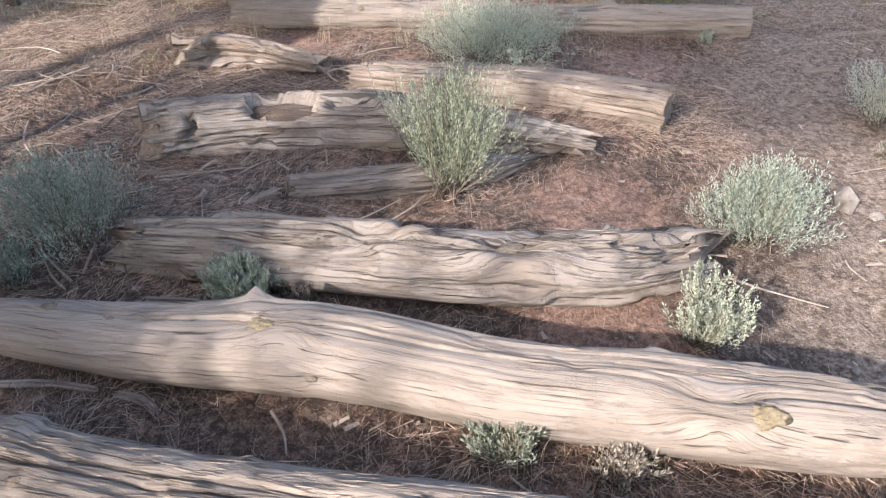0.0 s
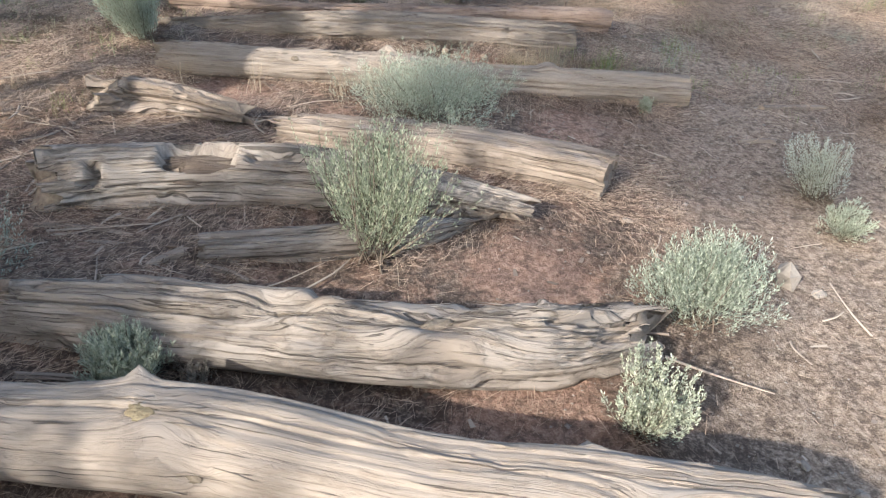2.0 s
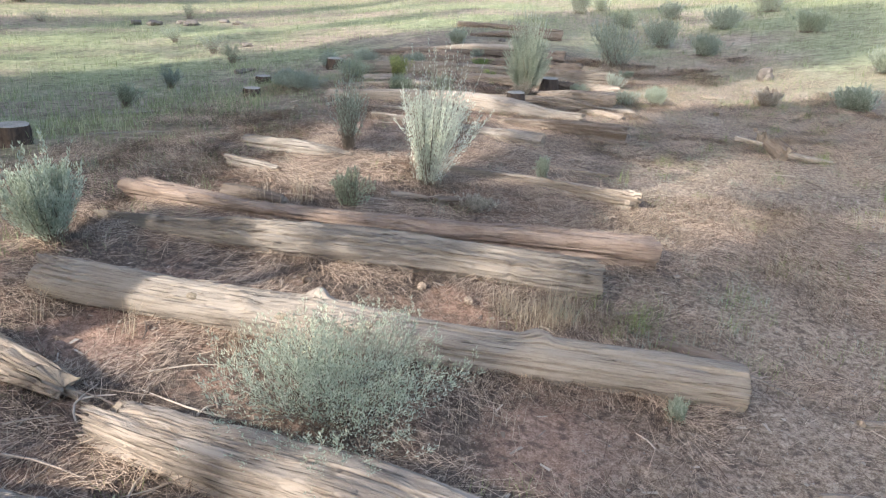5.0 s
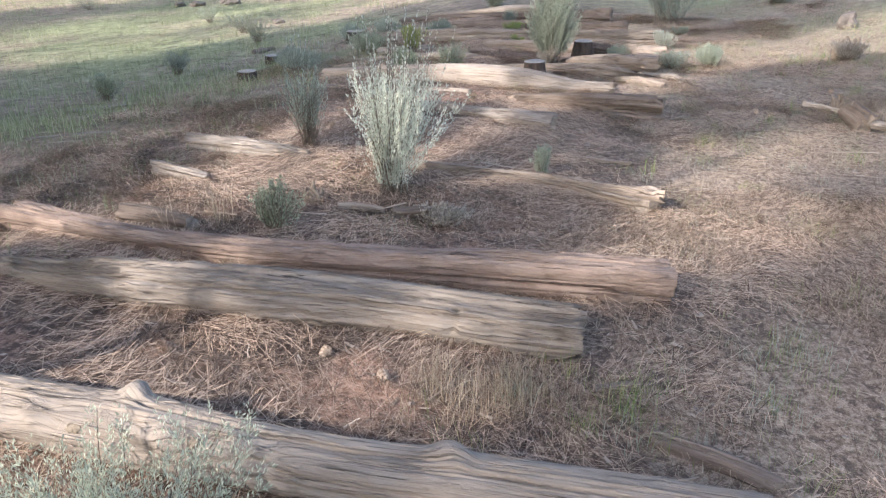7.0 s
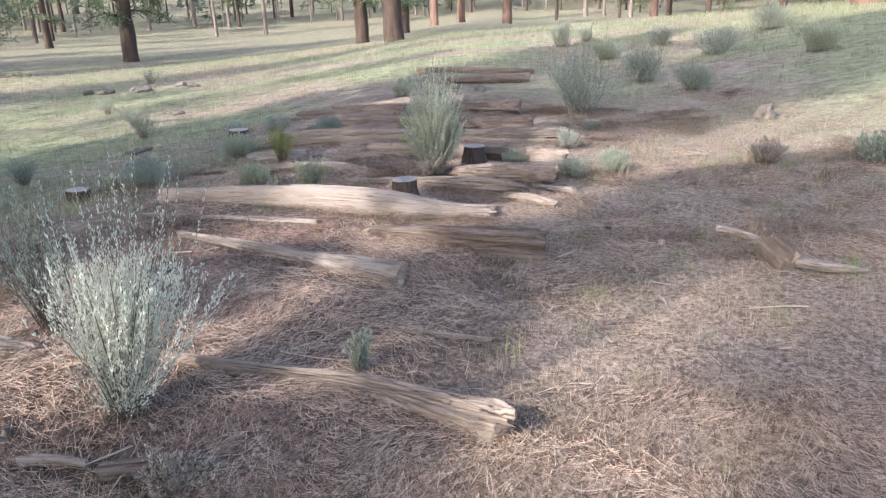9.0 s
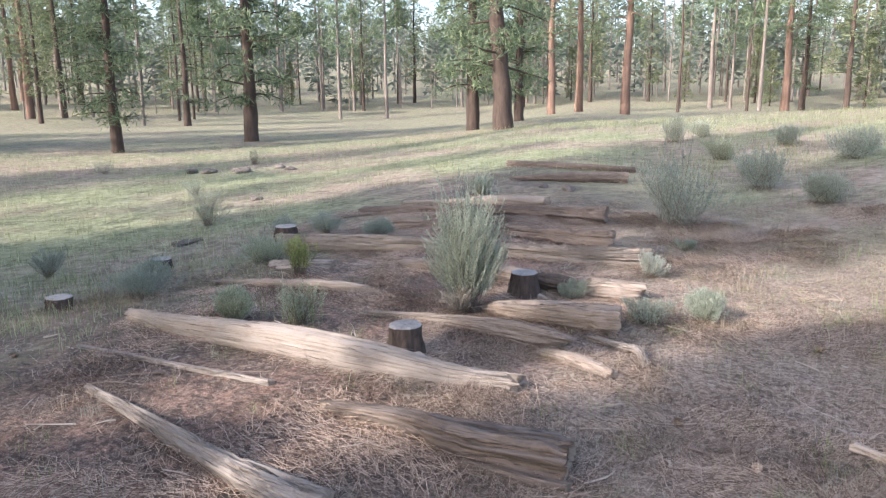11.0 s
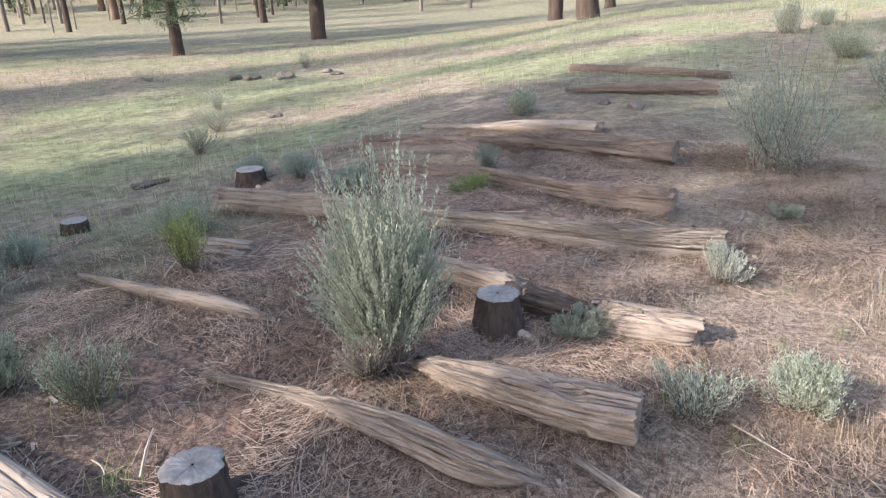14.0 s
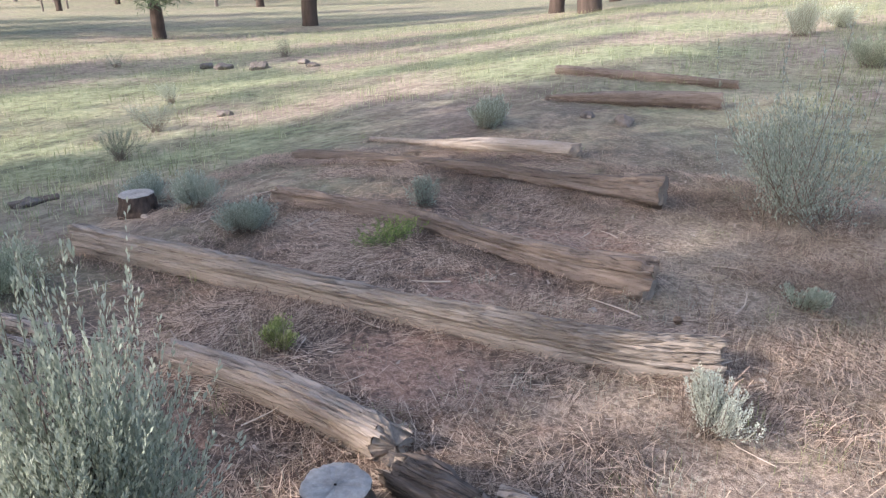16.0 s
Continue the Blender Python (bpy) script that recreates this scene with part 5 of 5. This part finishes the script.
SPOTS = [(1.5, 2.0, 0.6), (1.45, 1.5, 0.5), (2.1, 2.6, 0.6), (0.55, 2.3, 0.30), (0.45, 1.58, 0.26), (1.05, 3.75, 0.35), (-0.85, 3.9, 0.30), (1.75, 2.0, 0.6), (2.3, 3.6, 0.7), (2.3, 5.0, 0.5), (1.0, 12.2, 0.4), (2.4, 11.9, 0.35), (3.1, 9.6, 0.5), (3.6, 12.8, 0.9)]


def swept(x, y):
    """How bare the soil lies at a place."""
    b = np.zeros(np.shape(x))
    for sx, sy, sr in SPOTS:
        b = np.maximum(b, np.exp(-((x - sx) ** 2 + (y - sy) ** 2) / (2 * (sr * 0.6) ** 2)))
    return b


x, y = scatter(680000, -2.8, 5.0, -0.2, 16.0, 1.1, lambda x, y: 0.36 + 0.45 * np.clip(x - 0.95, 0, 1.2) * (y < 3.2) + 0.006 * np.clip(y - 6, 0, 9) + 0.025 * np.clip(x - 1.6, 0, 1.5) * (y > 5) + 0.3 * swept(x, y))
# needles gather against the logs
for line in LOG_LINES:
    for (ax, ay, az, ar), (bx, by, bz, br) in zip(line, line[1:]):
        k = int(650 * math.dist((ax, ay), (bx, by)))
        w = rng.random(k)
        off = (ar + np.abs(rng.normal(0, 0.07, k))) * rng.choice([-1, 1], k)
        nx, ny = -(by - ay), bx - ax
        ln = math.hypot(nx, ny) + 1e-6
        x = np.concatenate([x, ax + (bx - ax) * w + nx / ln * off])
        y = np.concatenate([y, ay + (by - ay) * w + ny / ln * off])
n = len(x)
swirl = vnoise(x * 1.6, y * 1.6, 31) * 9 + rng.normal(0, 0.8, n)
strips("pine_needle_litter", x, y, surface(x, y) + rng.uniform(0.002, 0.034, n), swirl, rng.normal(0, 0.2, n), rng.uniform(0.05, 0.15, n) * (0.5 + 0.5 * np.clip((y - 2.6) / 1.6, 0, 1)), rng.uniform(0.0010, 0.0027, n) * (0.66 + 0.34 * np.clip((y - 2.6) / 1.6, 0, 1) + 0.02 * np.clip(y - 3, 0, 12)),
       NEEDLE_LITTER, "dry brown pine needles covering the ground", "pine needles")
x, y = scatter(150000, 0.8, 5.2, 3.0, 17.0, 2.3, lambda x, y: 0.50 + 0.3 * swept(x, y))
n = len(x)
strips("dry_straw", x, y, surface(x, y) + rng.uniform(0.003, 0.03, n), rng.random(n) * 6.283, rng.normal(0, 0.2, n), rng.uniform(0.03, 0.10, n), rng.uniform(0.001, 0.0022, n) * (1 + 0.05 * np.clip(y - 5, 0, 12)),
       DRY, "flattened straw-coloured dry grass on the way", "straw")
x, y = scatter(6000, -3.2, 5.0, 0.2, 16.0, 0.7, lambda x, y: 0.4)
n = len(x)
strips("bark_chips", x, y, surface(x, y) + 0.006, rng.random(n) * 6.283, rng.normal(0, 0.15, n), rng.uniform(0.015, 0.06, n), rng.uniform(0.006, 0.02, n), TWIG, "small grey chips of bark and wood", "bark chips")
# twigs
pieces = []
for i in range(620):
    x, y = rng.uniform(-2.8, 3.6), rng.uniform(0.3, 14.5)
    if i < 170:
        x, y = rng.uniform(-2.4, -0.2), rng.uniform(1.9, 3.6)
    a, L, r = rng.random() * 6.283, rng.uniform(0.07, 0.42) * (0.7 if i > 300 else 1), rng.uniform(0.0016, 0.006)
    dx, dy = math.cos(a) * L / 2, math.sin(a) * L / 2
    z = lambda px, py: float(land(px, py)) + 0.012
    pieces.append(tube_arrays([(x - dx, y - dy, z(x - dx, y - dy), r), (x + rng.normal(0, L * 0.07), y + rng.normal(0, L * 0.07), z(x, y) + 0.008, r * 0.8), (x + dx, y + dy, z(x + dx, y + dy) + rng.uniform(0, 0.03), r * 0.4)], 5, 5))
v, f = gather(pieces)
tagged(arrays("fallen_twigs", v, f, TWIG), "thin grey fallen twigs scattered on soil", "twigs", kind="stuff")


def grass(name, tufts, mat, label, coarse=0.0):
    """tufts: (x, y, blades, height, spread)."""
    vs, fs, k = [], [], 0
    for tx, ty, nb, hh, sp in tufts:
        a = rng.random(nb) * 6.283
        b = np.stack([tx + rng.normal(0, sp * 0.3, nb), ty + rng.normal(0, sp * 0.3, nb)], -1)
        z = surface(b[:, 0], b[:, 1]) - 0.005
        L = hh * rng.uniform(0.5, 1.1, nb)
        out = np.stack([np.cos(a), np.sin(a)], -1)
        ben = rng.uniform(0.1, 0.9, nb)[:, None]
        wd = (0.0012 + 0.006 * hh + coarse * hh) * rng.uniform(0.5, 1.1, nb)[:, None]
        side = np.stack([-np.sin(a), np.cos(a)], -1)
        rows = []
        for q, w in ((0, 1), (0.5, 0.8), (1.0, 0.15)):
            p = b + out * ben * L[:, None] * q * q * 0.9
            zz = z + L * q * (1 - 0.35 * q * ben[:, 0])
            for sg in (-1, 1):
                rows.append(np.concatenate([p + side * wd * w * sg / 2, zz[:, None]], 1))
        vs.append(np.stack(rows, 1).reshape(-1, 3))
        kk = k + np.arange(nb)[:, None] * 6
        fs.append(np.concatenate([kk + np.array([[0, 1, 3, 2]]), kk + np.array([[2, 3, 5, 4]])]))
        k += nb * 6
    return tagged(arrays(name, np.concatenate(vs), np.concatenate(fs), mat, smooth=False), label, "grass", kind="stuff")


dry = [(rng.uniform(-2.6, 4.0), rng.uniform(2.0, 16.5), int(rng.integers(8, 30)), rng.uniform(0.05, 0.16), rng.uniform(0.06, 0.2)) for i in range(330)]
dry += [(rng.uniform(1.5, 4.8), rng.uniform(5.5, 17), int(rng.integers(14, 40)), rng.uniform(0.05, 0.13), rng.uniform(0.15, 0.4)) for i in range(260)]
dry += [(rng.uniform(1.7, 4.6), rng.uniform(5.0, 14.5), int(rng.integers(10, 26)), rng.uniform(0.04, 0.09), rng.uniform(0.12, 0.3)) for i in range(320)]
dry += [(0.9 + rng.normal(0, 0.35), 4.72 + rng.normal(0, 0.1), 60, 0.14, 0.16) for i in range(16)]
dry += [(-0.3, 3.95, 70, .2, .14), (0.95, 4.6, 50, .16, .16), (-0.75, 5.6, 40, .22, .15), (2.75, 10.9, 90, .18, .3), (2.9, 12.0, 90, .2, .3), (2.05, 12.95, 3, .5, .03), (2.2, 12.9, 2, .42, .03), (-0.55, 5.75, 60, .3, .12), (0.1, 1.1, 90, 0.16, 0.14), (0.32, 1.02, 50, 0.13, 0.12), (0.25, 12.05, 60, .28, .25), (2.75, 13.3, 120, .16, .4), (2.9, 12.4, 120, .16, .5), (-1.15, 4.0, 30, .25, .1), (-.1, 3.85, 30, .3, .1), (-.75, 3.95, 24, .25, .1), (1.0, 5.55, 12, .22, .04)]
grass("dry_grass", dry, DRY, "thin tufts of dry straw-coloured grass")
fresh = [(rng.uniform(-2.6, 4.5), rng.uniform(3.0, 17), int(rng.integers(6, 22)), rng.uniform(0.05, 0.13), rng.uniform(0.08, 0.22)) for i in range(230)]
fresh += [(-0.17 + rng.normal(0, .1), 9.98 + rng.normal(0, .08), 9, .34, .2) for i in range(6)]
fresh += [(-0.62 + rng.normal(0, .1), 9.92 + rng.normal(0, .08), 8, .28, .2) for i in range(5)]
fresh += [(rng.uniform(0.9, 2.4), rng.uniform(4.35, 5.1), 26, .13, .16) for i in range(12)]
fresh += [(rng.uniform(1.6, 4.6), rng.uniform(4.4, 13.5), int(rng.integers(14, 34)), rng.uniform(0.05, 0.12), rng.uniform(0.12, 0.28)) for i in range(110)]
fresh += [(rng.uniform(1.6, 4.4), rng.uniform(5.5, 12.5), int(rng.integers(20, 45)), rng.uniform(0.08, 0.17), rng.uniform(0.1, 0.2)) for i in range(46)]
fresh += [(1.42, 4.72, 60, .17, .12), (0.45, 1.05, 30, .12, .1), (2.1, 10.9, 50, .2, .2), (2.05, 5.2, 30, .1, .25), (.4, 9.6, 40, .22, .1)]
grass("green_grass", fresh, GREEN, "sparse fresh green grass tufts")
tufts = [(rng.uniform(1.3, 4.6), rng.uniform(4.5, 13.5), int(rng.integers(16, 40)), rng.uniform(0.05, 0.11), rng.uniform(0.1, 0.24)) for i in range(240)]
tufts += [(1.05, 4.7, 60, .15, .14), (1.45, 4.62, 50, .15, .16), (1.95, 4.9, 60, .14, .2), (2.15, 5.3, 50, .12, .22)]
tufts += [(rng.uniform(-2.6, 1.2), rng.uniform(5.8, 14), int(rng.integers(14, 34)), rng.uniform(0.06, 0.14), rng.uniform(0.1, 0.22)) for i in range(70)]
grass("grey_grass", tufts, SAGE, "small grey-green grass tufts on the slope")
meadow = []
for i in range(6500):
    d = 4 + 34 * rng.random() ** 1.3
    a = rng.uniform(-1.35, 0.5)
    x, y = 1 + d * math.sin(a), 6 + d * math.cos(a)
    if x > -1.7 - 0.16 * (y - 7) and y < 19:
        continue
    meadow.append((x, y, 9, rng.uniform(0.06, 0.16) + 0.004 * d, 0.35 + 0.03 * d))
for i in range(2000):
    x, y = rng.uniform(3.0, 13), rng.uniform(10.5, 32)
    meadow.append((x, y, 9, rng.uniform(0.06, 0.18), 0.45))
for i in range(500):
    x, y = rng.uniform(-3.6, -1.2), rng.uniform(4.5, 13)
    meadow.append((x, y, 12, rng.uniform(0.05, 0.12), 0.3))
grass("meadow_grass", meadow, MEADOW, "low yellow-green meadow grass", 0.03)


# ---- stones, cones and scraps ----
def stone(x, y, size, flat, mat, label, seed, name="stone", category="stone", group="loose stones", facets=3):
    bm = bmesh.new()
    bmesh.ops.create_icosphere(bm, subdivisions=facets, radius=1)
    for v in bm.verts:
        f = 1 + 0.42 * noise.noise(v.co * 1.1 + Vector((seed * 3.1, 0, 0))) + 0.16 * noise.noise(v.co * 3.3 + Vector((0, seed, 0)))
        v.co = Vector((v.co.x * f * size, v.co.y * f * size * 0.75, v.co.z * f * size * flat))
    ob = part(name, bm, mat, smooth=False)
    ob.location = (x, y, height(x, y) + size * flat * 0.3)
    ob.rotation_euler = (0, 0, seed * 1.7)
    return tagged(ob, label, category, group)


stone(1.56, 2.36, 0.065, 1.2, STONE, "pale weathered block of stone on bare soil", 1, facets=1)
stone(1.66, 2.28, 0.03, 0.5, STONE, "small pale stone on bare soil", 2, facets=2)
for i in range(46):
    sx, sy = rng.uniform(0.9, 3.6), rng.uniform(1.0, 13.5)
    stone(sx, sy, rng.uniform(0.008, 0.026), 0.6, STONE, "small pebble on the reddish soil", 10 + i, "pebble", "pebble", "pebbles on the way")
n = 2600
gx, gy = 0.4 + 3.0 * rng.random(n), 0.9 + 6.5 * rng.random(n) ** 1.3
gs = rng.uniform(0.002, 0.007, n) * (1 + (rng.random(n) > 0.93))
corner = np.array([[1, 0, 0], [0, 1, 0], [-1, 0, 0], [0, -1, 0], [0, 0, 0.6], [0, 0, -0.6]])
gv = np.stack([gx, gy, surface(gx, gy) + gs * 0.3], -1)[:, None, :] + corner[None] * gs[:, None, None] * rng.uniform(0.5, 1.3, (n, 6, 1))
eight = np.array([[0, 1, 4], [1, 2, 4], [2, 3, 4], [3, 0, 4], [1, 0, 5], [2, 1, 5], [3, 2, 5], [0, 3, 5]])
tagged(arrays("grit", gv.reshape(-1, 3), (np.arange(n)[:, None, None] * 6 + eight[None]).reshape(-1, 3), STONE, smooth=False), "fine pale grit on bare soil", "gravel", kind="stuff")
stone(4.6, 13.45, 0.14, 1.15, ROCK, "upright brown rock beside the way", 4, "rock", "rock", "rocks")
stone(0.75, 17.7, 0.12, 0.7, ROCK, "brown rock on the mound", 5, "rock", "rock", "rocks")
stone(0.3, 17.9, 0.1, 0.5, ROCK, "brown rock on the mound", 6, "rock", "rock", "rocks")
for i, (rx, ry, rs) in enumerate([(-11.8, 25.9, .25), (-11.1, 26.4, .2), (-10.4, 25.7, .3), (-9.6, 26.6, .22), (-12.6, 26.1, .2), (-8.9, 26.0, .18), (-4.2, 14.2, .12), (-6.0, 19.1, .15)]):
    stone(rx, ry, rs, 0.5, ROCK, "dark rock in the meadow", 30 + i, "rock", "rock", "rocks")


def snag(x, y, high, wide, seed, label):
    """A rotted stub of wood: a ring of short broken splinters round a crumbled heart."""
    ob = tagged(new("rotten_stub"), label, "rotten stump")
    ob.location = (x, y, height(x, y))
    r = random.Random(seed)
    for i in range(14):
        a, d = i * 2.4, wide * (0.5 if i % 3 else 0.2) * r.uniform(0.8, 1.1)
        px, py = d * math.cos(a), d * math.sin(a)
        h = high * r.uniform(0.35, 1.0)
        tube("splinter", [(px, py, -0.03, wide * 0.2), (px * 1.02, py * 1.02, h * 0.6, wide * 0.17), (px * 1.1 + r.uniform(-.03, .03), py * 1.1, h, wide * 0.05)], 9, 10, STEM, ob, rough=0.7, seed=seed + i)
    return ob


snag(3.99, 11.4, 0.26, 0.2, 5, "rotten grey stub of wood beside the way")
shrub(3.95, 11.2, 0.26, 0.36, "wisp", STEMGREY, 190, "tangle of dry grey twigs at a rotten stub")
snag(3.32, 9.15, 0.14, 0.12, 8, "small bleached stub of root wood")
snag(-0.22, 6.2, 0.12, 0.09, 9, "small bleached forked root stub")


def cone_thing():
    ob = tagged(new("pine_cone"), "open brown pine cone lying on the ground", "pine cone", "fallen pine cones")
    body, sc = [], []
    body.append(tube_arrays([(-0.04, 0, 0.03, 0.006), (0, 0, 0.03, 0.02), (0.045, 0, 0.03, 0.004)], 7, 8))
    v, f = gather(body)
    arrays("core", v, f, CONE, ob)
    r = np.random.default_rng(3)
    i = np.arange(90)
    xx = -0.038 + 0.078 * i / 90
    a = i * 2.399
    out = np.stack([np.full(90, 0.35), np.cos(a), np.sin(a)], -1)
    way = unit(out)
    b = np.stack([xx, np.zeros(90), np.full(90, 0.03)], -1)
    ln = 0.034 * np.sin(np.pi * (0.12 + 0.8 * i / 90)) + 0.006
    side = unit(np.cross(way, np.array([1.0, 0, 0])))
    v, f = blades(b, way, side, ln, ln * 0.38)
    arrays("scale_cover", v, f, CONE, ob, smooth=False)
    return ob


first = cone_thing()
spots = [(3.18, 10.55), (0.35, 4.78), (0.6, 4.68), (-0.2, 4.66), (3.2, 10.9), (2.3, 9.3), (-1.6, 9.0), (-1.9, 8.2), (2.9, 9.0), (3.4, 9.7), (0.2, 7.6), (-0.6, 7.6), (2.62, 8.9), (-2.2, 7.3), (1.9, 13.2)]
for i, (x, y) in enumerate(spots):
    m = pose(x, y, height(x, y), 0, 0, i * 67) @ Matrix.Diagonal((0.8, 0.8, 0.8, 1))
    if i == 0:
        first.matrix_basis = m
    else:
        copy_thing(first, m)
